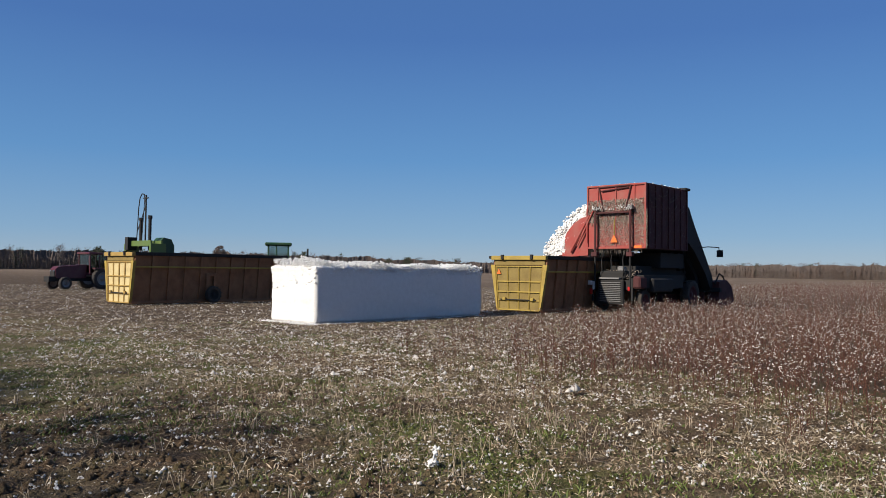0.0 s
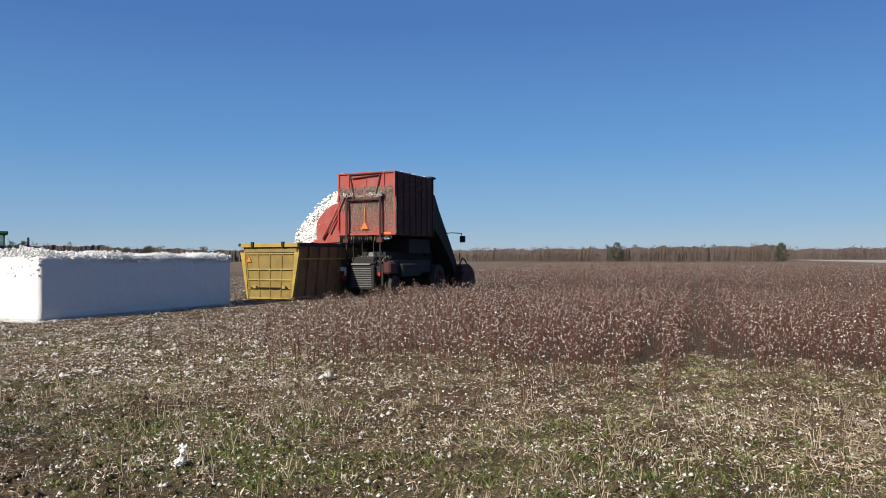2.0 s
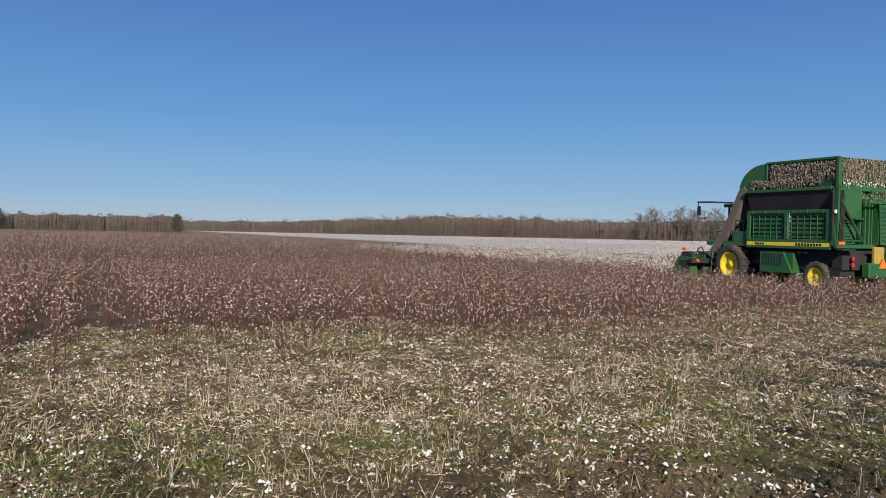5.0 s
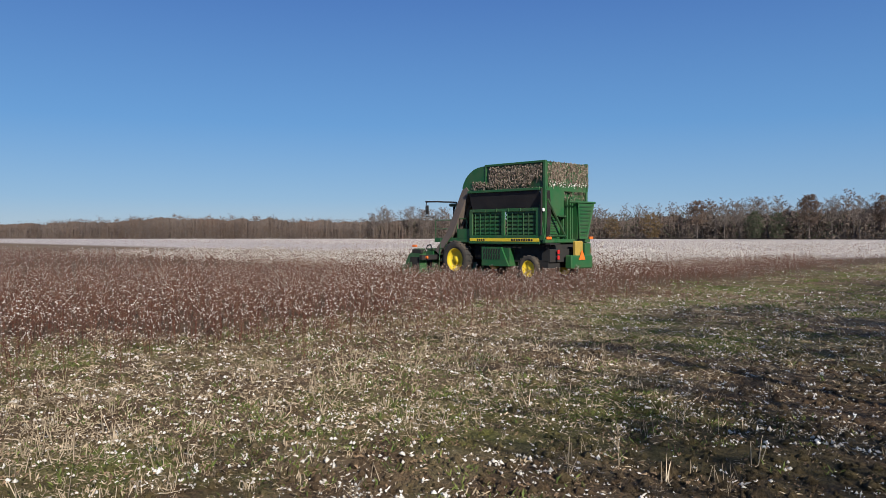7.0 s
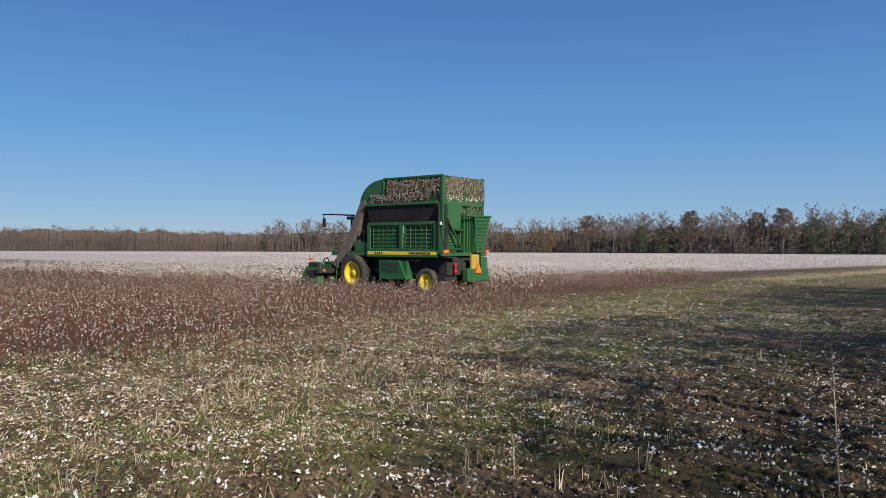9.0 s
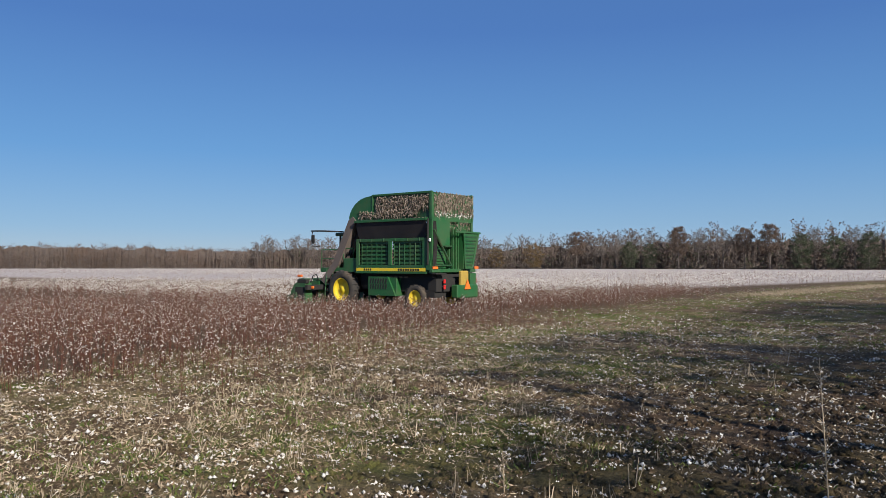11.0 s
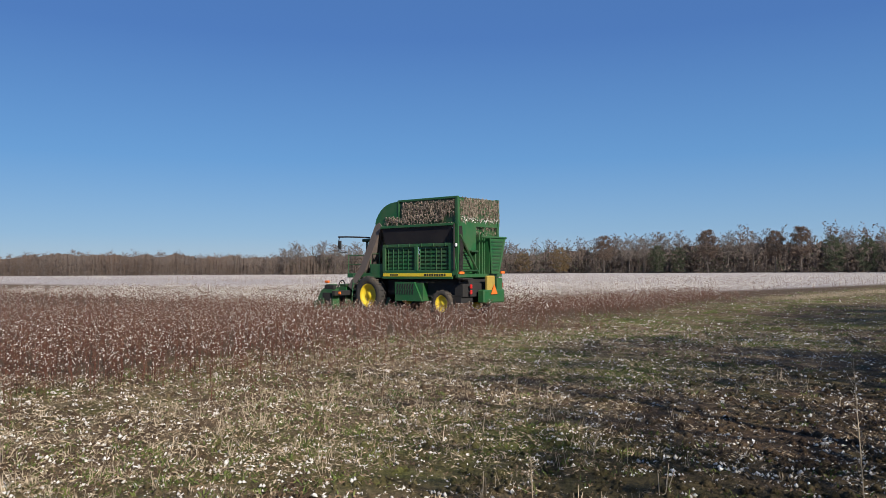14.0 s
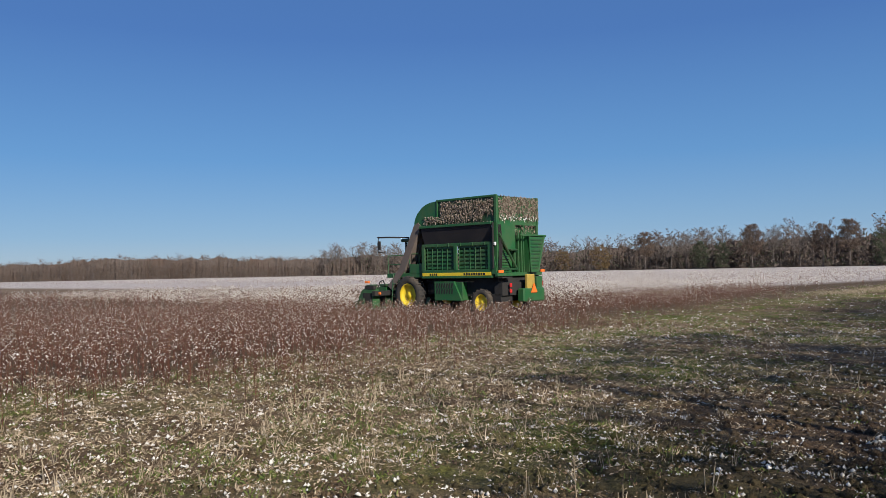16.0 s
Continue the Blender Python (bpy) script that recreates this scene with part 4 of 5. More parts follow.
# ---- module builders ----
def end_door(root, w0, w1, h0, h1, panel, frame_mat):
    door = plate("end_door", panel, root, [(-w0, h0), (w0, h0), (w1, h1), (-w1, h1)], 1, -0.02, 0.03)
    n = 4
    for i in range(n + 1):
        f = -1 + 2 * i / n
        bm = bmesh.new()
        rod(bm, (f * w0, -0.05, h0), (f * w1, -0.05, h1), 0.045, n=4)
        part("door_post", bm, frame_mat, door)
    for z in (h0 + 0.03, h0 + 0.55, h0 + 1.0, h0 + 1.55, h1 - 0.03):
        k = w0 + (w1 - w0) * (z - h0) / (h1 - h0)
        boxes("door_rail", frame_mat, door, ((0, -0.055, z), (2 * k, 0.09, 0.07)))
    rods("latch_bar", BLACK, door, ((-w0 * 0.9, -0.13, h0 + 0.58), (w0 * 0.9, -0.13, h0 + 0.58), 0.03))
    each_box("latch", frame_mat, door, ((w0 * 0.7, -0.12, h0 + 0.62), (0.2, 0.1, 0.16)), ((-w0 * 0.7, -0.12, h0 + 0.62), (0.2, 0.1, 0.16)))
    return door


def module_builder(x, y, bearing, label, frame_mat, panel, wheels=(-1, 1)):
    root = standing_at("module_builder", x, y, bearing, label, "module builder", "module builders")
    W0, W1, H, L = 1.42, 1.72, 3.05, 11.2
    for s in (-1, 1):
        wall = plate("side_wall", OCHRE, root, [(s * W0, 0.12), (s * (W0 - 0.05), 0.12), (s * (W1 - 0.05), H - 0.2), (s * W1, H - 0.2)], 1, 0.08, L - 0.08)
        for i in range(11):
            yy = 0.12 + (L - 0.24) * i / 10
            bm = bmesh.new()
            slab(bm, [(s * W0, 0.1), (s * (W0 + 0.13), 0.1), (s * (W1 + 0.13), H - 0.2), (s * W1, H - 0.2)], 1, yy - 0.05, yy + 0.05)
            part("rib", bm, OCHRE, wall)
        boxes("waist_rail", YELLOW_OLD, wall, ((s * (W1 + 0.10), L / 2, 2.2), (0.08, L - 0.1, 0.09)))
        boxes("foot_rail", OCHRE, wall, ((s * (W0 + 0.07), L / 2, 0.14), (0.14, L, 0.16)))
        boxes("top_rail", BLACK if s > 0 else frame_mat, root, ((s * (W1 + 0.03), L / 2, H - 0.1), (0.22, L, 0.2)))
        gus = plate("corner_gusset", YELLOW_OLD, root, [(s * W0, 0.15), (s * (W0 + 0.08), 0.15), (s * (W1 + 0.22), H - 0.5), (s * (W1 - 0.08), H - 0.5)], 1, -0.10, 0.07)
    door = end_door(root, W0 - 0.06, W1 - 0.12, 0.10, 2.5, panel, frame_mat)
    boxes("head_beam", frame_mat, root, ((0, -0.05, H - 0.12), (2 * W1 + 0.3, 0.22, 0.22)))
    boxes("head_plate", DOOR, root, ((0, 0.02, H - 0.36), (2 * W1, 0.06, 0.30)))
    for k in (-0.62, 0.55):
        boxes("door_hinge", BLACK, root, ((k * W1, -0.17, H - 0.08), (0.16, 0.14, 0.26)))
    boxes("hook", BLACK, root, ((-W1 - 0.22, -0.06, H - 0.1), (0.22, 0.16, 0.16)))
    plate("far_end", OCHRE, root, [(-W0, 0.1), (W0, 0.1), (W1, H - 0.2), (-W1, H - 0.2)], 1, L - 0.06, L)
    boxes("cross_beam", BLACK, root, ((0, L - 0.1, H - 0.1), (2 * W1, 0.2, 0.2)))
    for s in wheels:
        boxes("wheel_arm", OCHRE, root, ((s * (W0 + 0.25), 5.0, 1.1), (0.18, 0.24, 1.5)), ((s * (W0 + 0.25), 5.5, 1.1), (0.18, 0.16, 1.5)), ((s * (W0 + 0.22), 5.25, 1.75), (0.2, 0.7, 0.16)))
        wheel(root, (s * (W0 + 0.55), 5.25, 0.55), 0.52, 0.34, BLACK, s, 14)
    return root


left = module_builder(-19.0, 47.3, 43.0, "empty ochre steel module builder with a green tramper carriage on top", TRIM, CREAM)
right = module_builder(5.05, 43.15, 42.0, "yellow steel module builder being filled by the red picker", YELLOW_OLD, DOOR, (-1,))
plate("warning_triangle", ORANGE, right, [(-1.52, 2.05), (-1.22, 2.05), (-1.37, 2.34)], 1, -0.09, -0.075)


def tramper(root):
    """The carriage that rides on the builder, with its press cylinders, mast and hoses."""
    before = set(root.children)
    c = boxes("carriage", GREEN_OLD, root, ((0, 0.9, 3.72), (3.1, 0.14, 0.34)), ((0, 1.6, 3.72), (3.1, 0.14, 0.34)), ((-1.65, 1.25, 3.35), (0.2, 1.0, 0.7)), ((1.65, 1.25, 3.35), (0.2, 1.0, 0.7)))
    for k, top in ((-0.55, 5.35), (0.62, 5.45)):
        rods("press_cylinder", BLACK, root, ((k, 1.25, 3.3), (k, 1.25, top - 0.2), 0.10), ((k, 1.25, top - 0.2), (k, 1.25, top), 0.14), label="dark press cylinder")
        rods("press_rod", CHROME, root, ((k, 1.25, 2.2), (k, 1.25, 3.3), 0.07))
    rods("mast", BLACK, root, ((0.05, 1.25, 3.6), (0.05, 1.25, 6.75), 0.05), ((-0.45, 1.25, 3.6), (-0.12, 1.25, 6.6), 0.025), ((-0.3, 1.25, 6.55), (0.35, 1.25, 6.55), 0.04), ((-0.95, 1.25, 4.6), (0.05, 1.25, 6.1), 0.03))
    hose = [(-1.1 + 0.05 * k, 1.25, 3.8 + 0.55 * k) for k in range(5)] + [(-0.75, 1.25, 6.6), (-0.5, 1.25, 6.85), (-0.2, 1.25, 6.8), (-0.1, 1.25, 6.3)]
    tube("hose", BLACK, root, hose, 0.03)
    bm = bmesh.new()
    slab(bm, [(1.7, 3.1), (2.6, 3.1), (2.6, 3.6), (2.4, 4.0), (1.9, 4.1), (1.7, 3.9)], 0, 0.2, 1.2)
    part("engine_box", bm, GREEN_DARK, root, "dark green engine cover")
    boxes("oil_tank", BLACK, root, ((-1.15, 0.9, 3.72), (0.4, 0.6, 0.8)))
    for ob in set(root.children) - before:
        ob.location.y += 0.3
        ob.scale.z = 0.965


tramper(left)


LINT_PINK = varied("dusty_lint_film", (0.36, 0.24, 0.20), (0.56, 0.44, 0.38), 0.95, 9, 0.1, 0.3)


# ---- red picker emptying its basket ----
def red_picker():
    root = standing_at("red_cotton_picker", 10.95, 44.9, 43.0, "dusty red cotton picker with raised basket tipping cotton into the builder", "cotton picker", tall=1.025)
    zb, zt, w, L = 3.62, 7.32, 1.95, 5.5
    basket = plate("basket", RED, root, [(-w, zb), (w, zb), (w, zt), (-w, zt - 0.02)], 1, 0.0, 0.08, label="rear wall of the raised red basket")
    # side walls darker than the rear wall: their shade is put into the paint
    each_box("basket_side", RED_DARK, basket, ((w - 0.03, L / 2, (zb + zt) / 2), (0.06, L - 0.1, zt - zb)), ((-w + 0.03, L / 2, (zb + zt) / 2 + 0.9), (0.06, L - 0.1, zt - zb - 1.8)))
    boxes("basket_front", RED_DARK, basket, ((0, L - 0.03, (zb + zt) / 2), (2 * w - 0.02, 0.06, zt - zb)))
    boxes("basket_floor", BLACK, basket, ((0.2, L / 2, zb + 0.04), (2 * w - 0.6, L - 0.2, 0.08)))
    boxes("basket_roof", RED_DARK, basket, ((0, L / 2, zt - 0.04), (2 * w - 0.04, L - 0.14, 0.06)))
    for i in range(7):
        boxes("side_rib", RED_DARK, basket, ((w + 0.03, 0.25 + i * (L - 0.5) / 6, (zb + zt) / 2), (0.06, 0.07, zt - zb - 0.1)))
    for x0 in (-w + 0.05, w - 0.05):
        boxes("corner_post", RED, basket, ((x0, -0.04, (zb + zt) / 2), (0.1, 0.08, zt - zb)))
    each_rod("brace", RED_DARK, basket, ((-1.15, -0.06, zt - 0.05), (-0.75, -0.10, 5.6), 0.04), ((1.0, -0.06, zt - 0.05), (0.6, -0.10, 5.6), 0.04), ((-0.95, -0.09, zt - 0.35), (0.85, -0.09, zt - 0.2), 0.04), ((-1.1, -0.06, zt - 0.12), (0.95, -0.06, zt - 0.08), 0.05))
    crust("lint_crust", basket, LINT_DIRTY, (-w + 0.1, -0.03, zb + 1.5), (2 * w - 0.2, 0, 0), (0, 0, 1.35), 3600, 3, 0.042, 0.24, label="grey lint and trash clinging to the wall", mats=[LINT_DIRTY, LINT_PINK])
    crust("lint_film", basket, LINT_DIRTY, (-w + 0.7, -0.02, zb + 0.2), (2 * w - 0.7, 0, 0), (0, 0, 1.6), 4200, 4, 0.028, 0.14, mats=[LINT_PINK, LINT_DIRTY])
    crust("edge_lint", basket, LINT_DIRTY, (w + 0.02, -0.03, zb), (0.05, 0, 0), (0, 0, 2.2), 160, 6, 0.06, 0.15)
    crust("top_lint", basket, LINT, (-w, 0, zt), (2 * w, 0, 0), (0, L, 0), 700, 8, 0.06, 0.02, out=(0, 0, 1), label="white lint along the rim")
    crust("hanging_lint", basket, LINT_DIRTY, (-1.5, -0.05, zb - 0.02), (3.2, 0, 0), (0, 0.1, 0), 160, 9, 0.04, 0.35)
    # side lid, swung out over the builder
    lid = plate("dump_lid", RED, root, [(-w, 3.25), (-w, 5.6), (-2.5, 5.45), (-3.0, 5.15), (-3.5, 4.6), (-3.75, 3.95), (-3.8, 3.15)], 1, 0.1, 0.18, label="curved red side wall of the opened dump door")
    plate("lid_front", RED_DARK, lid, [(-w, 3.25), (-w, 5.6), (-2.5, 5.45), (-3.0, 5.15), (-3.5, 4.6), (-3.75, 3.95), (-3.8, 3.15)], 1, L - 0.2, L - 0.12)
    boxes("lid_floor", RED_DARK, lid, ((-3.0, L / 2, 3.2), (2.2, L - 0.4, 0.06), 0.01, 0, 3, 0))
    each_rod("lid_ram", RED, lid, ((-3.1, -0.05, 3.45), (-1.75, -0.1, 5.6), 0.07), ((-1.9, -0.1, 4.0), (-1.9, -0.1, 5.9), 0.05), ((-2.6, -0.08, 3.8), (-1.4, -0.12, 6.0), 0.05))
    # mast that lifts the basket
    for k in (-1.22, 1.08):
        up = rods("lift_mast", RED_DARK, root, ((k, -0.3, 3.3), (k, -0.3, 5.9), 0.075), label="dull red lift mast")
        rods("lift_rod", BLACK, up, ((k, -0.3, 1.2), (k, -0.3, 3.3), 0.06))
        boxes("mast_head", GREY, up, ((k, -0.28, 5.95), (0.34, 0.25, 0.2)))
        boxes("mast_clamp", RED_DARK, up, ((k, -0.3, 3.3), (0.36, 0.3, 0.25)))
    boxes("mast_tie", RED_DARK, root, ((-0.07, -0.25, 5.7), (2.3, 0.1, 0.1)))
    rods("triangle_post", YELLOW_OLD, root, ((-0.05, -0.12, 4.3), (-0.05, -0.12, 5.3), 0.03))
    plate("warning_triangle", ORANGE, root, [(-0.30, 3.98), (0.20, 3.98), (-0.05, 4.42)], 1, -0.16, -0.13)
    boxes("rear_lamp", ORANGE, root, ((1.45, -0.05, zb + 0.1), (0.5, 0.1, 0.14)))
    for k in range(3):
        boxes("rear_rib", RED, basket, ((-1.2 + 1.2 * k, -0.035, (zb + zt) / 2), (0.07, 0.05, zt - zb - 0.1)))
    boxes("top_lip", RED, basket, ((0, -0.04, zt - 0.05), (2 * w, 0.1, 0.1)))
    boxes("bottom_lip", RED, basket, ((0, -0.04, zb + 0.06), (2 * w, 0.1, 0.12)))
    boxes("roof_corner", BLACK, basket, ((w - 0.1, L - 0.3, zt + 0.03), (0.5, 0.7, 0.16), 0.05))
    crust("side_lint", basket, LINT_DIRTY, (w + 0.06, 0.3, zb + 0.2), (0, L - 0.6, 0), (0, 0, zt - zb - 0.4), 420, 61, 0.03, 0.12, out=(1, 0, 0))
    crust("mast_lint", root, LINT, (-1.35, -0.42, 5.85), (2.6, 0, 0), (0, 0, 0.25), 110, 62, 0.05, 0.15)
    # chassis and engine
    body = boxes("chassis", BLACK, root, ((0, 3.2, 1.55), (2.2, 6.6, 0.55)), ((0, 3.5, 2.2), (1.7, 5.4, 0.9)), ((1.35, 2.8, 1.75), (0.7, 5.2, 0.75)), ((-1.0, 2.8, 1.75), (0.4, 5.2, 0.75)), ((0, 4.5, 3.0), (2.8, 3.2, 0.9)))
    grille = boxes("radiator_frame", BLACK, root, ((-0.15, -0.25, 1.15), (1.66, 0.22, 1.42), 0.05))
    for i in range(11):
        boxes("grille_bar", GREY, grille, ((-0.15, -0.39, 0.62 + i * 0.105), (1.36, 0.05, 0.045)))
    boxes("radiator_top", GREY, grille, ((-0.2, -0.3, 1.92), (1.3, 0.25, 0.10)))
    each_box("tail_lamp", RED_LAMP, root, ((-1.45, -0.35, 1.15), (0.16, 0.1, 0.34)), ((1.05, -0.35, 1.35), (0.14, 0.1, 0.22)))
    each_box("work_lamp", WHITE_PAINT, root, ((-1.5, -0.35, 1.65), (0.24, 0.16, 0.24)), ((-1.28, -0.3, 1.5), (0.16, 0.12, 0.5)))
    each_box("lamp_post", BLACK, root, ((-1.38, -0.25, 1.2), (0.1, 0.1, 1.2)), ((1.2, -0.25, 1.3), (0.12, 0.1, 1.3)))
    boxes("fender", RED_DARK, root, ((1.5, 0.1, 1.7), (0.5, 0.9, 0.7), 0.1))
    boxes("side_tank", BLACK, root, ((1.7, 2.2, 1.55), (0.5, 2.6, 0.8), 0.08))
    for s in (-1, 1):
        wheel(root, (s * 1.35, 0.75, 0.66), 0.66, 0.42, RED_DARK, s, 14)
        wheel(root, (s * 1.45, 6.9, 0.92), 0.92, 0.55, RED_DARK, s, 18)
    # air ducts down to the picking units
    for i in range(5):
        x = -1.6 + i * 0.8
        bm = bmesh.new()
        slab(bm, [(5.55, 6.3), (5.75, 6.3), (6.6, 5.2), (8.4, 3.2), (9.3, 2.1), (9.9, 1.2), (9.1, 1.2), (8.3, 2.2), (6.6, 3.6), (5.55, 4.2)], 0, x - 0.3, x + 0.3)
        part("air_duct", bm, BLACK, root)
    for k, (x0, y0) in enumerate(((-0.9, -0.1), (0.5, -0.1), (0.8, 0.2), (-0.5, 0.3))):
        tube("hydraulic_hose", BLACK, root, [(x0, y0, 1.9), (x0 + 0.1, y0 - 0.1, 2.4), (x0 - 0.05, y0 + 0.1, 3.0), (x0, y0 + 0.2, 3.6)], 0.03)
    boxes("engine_hood", BLACK, root, ((-0.2, 0.5, 2.1), (1.7, 1.3, 0.5), 0.12))
    boxes("air_cleaner", GREY, root, ((0.35, 0.1, 2.45), (0.5, 0.4, 0.35), 0.1))
    crust("chassis_lint", root, LINT_DIRTY, (-1.2, -0.15, 1.9), (2.6, 0, 0), (0, 0.8, 0.5), 240, 41, 0.05, 0.12, out=(0, 0, 1))
    cab = boxes("cab", BLACK, root, ((0, 7.0, 3.5), (1.7, 1.0, 0.12)), ((-0.8, 7.4, 2.9), (0.1, 0.1, 1.2)), ((0.8, 7.4, 2.9), (0.1, 0.1, 1.2)), ((0, 7.0, 2.3), (1.6, 1.6, 0.2)), ((0, 6.9, 1.6), (1.6, 1.4, 1.3)))
    tube("mirror_arm", BLACK, root, [(1.85, 6.9, 3.85), (2.1, 8.2, 3.95), (2.2, 9.7, 3.95), (2.2, 9.75, 3.75)], 0.03)
    boxes("mirror", BLACK, root, ((2.25, 9.75, 3.55), (0.42, 0.10, 0.45), 0.03))
    for i in range(5):
        x = -2.0 + i * 1.0
        bm = bmesh.new()
        slab(bm, [(9.3, 0.25), (11.5, 0.2), (11.9, 0.5), (11.6, 1.25), (11.3, 1.55), (10.6, 1.85), (9.4, 1.75)], 0, x - 0.36, x + 0.36)
        u = part("picking_unit", bm, RED_DARK, root)
    boxes("unit_beam", BLACK, root, ((0, 9.3, 1.2), (5.0, 0.25, 0.25)))
    for i in range(5):
        tube("unit_hose", BLACK, root, [(-1.9 + i, 9.3, 1.6), (-1.85 + i, 9.9, 2.25), (-1.9 + i, 10.6, 2.1), (-1.9 + i, 11.0, 1.7)], 0.05)
    return root


red_picker()


def poured_cotton():
    """The cotton that slides out of the red basket into the builder."""
    root = standing_at("cotton_load", 10.95, 44.9, 43.0, "loose white cotton spilling from basket into builder", "seed cotton", tall=1.025)
    bm = bmesh.new()
    slab(bm, [(-2.1, 6.0), (-2.6, 6.0), (-3.2, 5.5), (-3.9, 4.9), (-4.6, 4.2), (-5.0, 3.6), (-4.8, 3.0), (-4.6, 0.4), (-2.1, 0.4), (-2.1, 4.0)], 1, 0.35, 5.1)
    bmesh.ops.subdivide_edges(bm, edges=bm.edges[:], cuts=5, use_grid_fill=True)
    bmesh.ops.triangulate(bm, faces=bm.faces[:])
    for v in bm.verts:
        v.co += noise.noise_vector(v.co * 1.6) * 0.16
    body = part("cotton_mass", bm, PACKED, root)
    r, m = random.Random(11), Tris()
    line = [(-2.0, 6.1), (-2.6, 6.1), (-3.3, 5.6), (-4.0, 5.0), (-4.7, 4.3), (-5.2, 3.65), (-5.0, 3.0)]
    for i in range(2200):
        k = r.uniform(0, len(line) - 1.001)
        a, b = Vector(line[int(k)]), Vector(line[int(k) + 1])
        q = a.lerp(b, k % 1)
        m.lump((q.x + r.gauss(0, 0.09), r.uniform(0.2, 5.2), q.y + r.gauss(0, 0.09)), r.uniform(0.05, 0.14), 0, r, 0.9)
    for i in range(2600):
        k, f = r.uniform(0, len(line) - 1.001), r.random() ** 0.7
        a, b = Vector(line[int(k)]), Vector(line[int(k) + 1])
        q = a.lerp(b, k % 1).lerp(Vector((-2.6, 3.6)), 0.6 * f)
        m.lump((q.x, 0.30 + 0.25 * noise.noise((q.x * 2, q.y * 2, 0)) + r.uniform(-0.08, 0.05), q.y), r.uniform(0.04, 0.11), 0, r, 0.9)
    ob = tri_object("loose_lint", m.v, m.f, m.s, [LINT])
    ob.parent = root


poured_cotton()


# ---- green picker at work ----
def green_picker():
    root = standing_at("green_cotton_picker", 37.75, -0.85, 38.0, "green six-row cotton picker working along the unpicked rows", "cotton picker")
    w = 1.75
    # lower basket: side wall with two screened openings
    for s in (-1, 1):
        wall = boxes("side_wall", GREEN, root, ((s * (w - 0.04), 2.65, 3.36), (0.08, 4.6, 0.14)), ((s * (w - 0.04), 2.65, 2.02), (0.08, 4.6, 0.32)), ((s * (w - 0.04), 0.46, 2.75), (0.08, 0.24, 1.2)), ((s * (w - 0.04), 4.86, 2.75), (0.08, 0.22, 1.2)), ((s * (w - 0.04), 2.66, 2.75), (0.10, 0.20, 1.2)))
        for y0, y1 in ((0.6, 2.54), (2.78, 4.72)):
            boxes("backing", GREEN_DARK, wall, ((s * (w - 0.22), (y0 + y1) / 2, 2.75), (0.04, y1 - y0 + 0.1, 1.2)))
            for i in range(6):
                boxes("screen_slat", GREEN, wall, ((s * (w - 0.10), (y0 + y1) / 2, 2.27 + i * 0.19), (0.05, y1 - y0, 0.11), 0.015))
            for i in range(6):
                boxes("screen_bar", GREEN, wall, ((s * (w - 0.065), y0 + 0.12 + i * (y1 - y0 - 0.24) / 5, 2.75), (0.03, 0.035, 1.14)))
        stripe = boxes("stripe", YELLOW, root, ((s * (w + 0.004), 2.65, 1.96), (0.02, 4.55, 0.15), 0.004), label="yellow stripe with dark bars")
        for k in range(4):
            boxes("mark", BLACK, stripe, ((s * (w + 0.018), 4.35 - k * 0.14, 1.96), (0.006, 0.09, 0.10), 0))
        for k in range(9):
            boxes("mark", BLACK, stripe, ((s * (w + 0.018), 2.05 - k * 0.155, 1.96), (0.006, 0.11, 0.10), 0))
        boxes("sill", GREEN, root, ((s * (w - 0.05), 2.65, 1.82), (0.14, 4.65, 0.10)))
        curtain = plate("curtain", CANVAS, root, [(s * (w - 0.28), 3.42), (s * (w - 0.22), 3.42), (s * (w + 0.06), 4.22), (s * (w + 0.0), 4.22)], 1, 0.35, 4.95, label="dark rubber flap below the basket rim")
        boxes("rim_rail", GREEN, root, ((s * (w + 0.02), 2.65, 4.28), (0.16, 4.75, 0.12)))
        # raised upper basket: open mesh caked with lint
        up = boxes("upper_screen", GREEN_DARK, root, ((s * (w - 0.14), 2.1, 4.95), (0.03, 3.9, 1.15)))
        boxes("upper_frame", GREEN, up, ((s * (w - 0.10), 2.0, 5.52), (0.09, 3.9, 0.10)), ((s * (w - 0.10), 0.10, 4.9), (0.12, 0.16, 1.3)), ((s * (w - 0.10), 3.9, 4.95), (0.09, 0.08, 1.15)))
        crust("lint_crust", up, LINT_DIRTY, (s * (w - 0.08), 0.25, 4.75), (0, 3.4, 0), (0, 0, 0.66), 900, 20 + s, 0.05, 0.30, out=(s, 0, 0), label="grey lint caked on the mesh")
        crust("lint_fringe", up, LINT_DIRTY, (s * (w - 0.04), 0.9, 4.45), (0, 3.9, 0), (0, 0, 0.32), 480, 24 + s, 0.05, 0.20, out=(s, 0, 0))
        # rounded front of the basket
        arc = [(3.9, 4.25), (3.9, 5.52)] + [(4.1 + 1.5 * math.sin(q), 4.25 + 1.25 * math.cos(q)) for q in np.linspace(0.05, 1.35, 8)] + [(5.5, 4.25)]
        plate("hood_side", GREEN, root, arc, 0, s * (w - 0.12) - 0.03, s * (w - 0.12) + 0.03, label="rounded green front of the basket")
    bm = bmesh.new()
    arc = [(4.1 + 1.5 * math.sin(q), 4.25 + 1.25 * math.cos(q)) for q in np.linspace(0.0, 1.35, 8)]
    slab(bm, arc + [(a - 0.05, b - 0.07) for a, b in reversed(arc)], 0, -w + 0.1, w - 0.1)
    part("hood_top", bm, GREEN, root)
    boxes("roof_screen", GREEN_DARK, root, ((0, 2.0, 5.50), (2 * w - 0.3, 3.9, 0.04)))
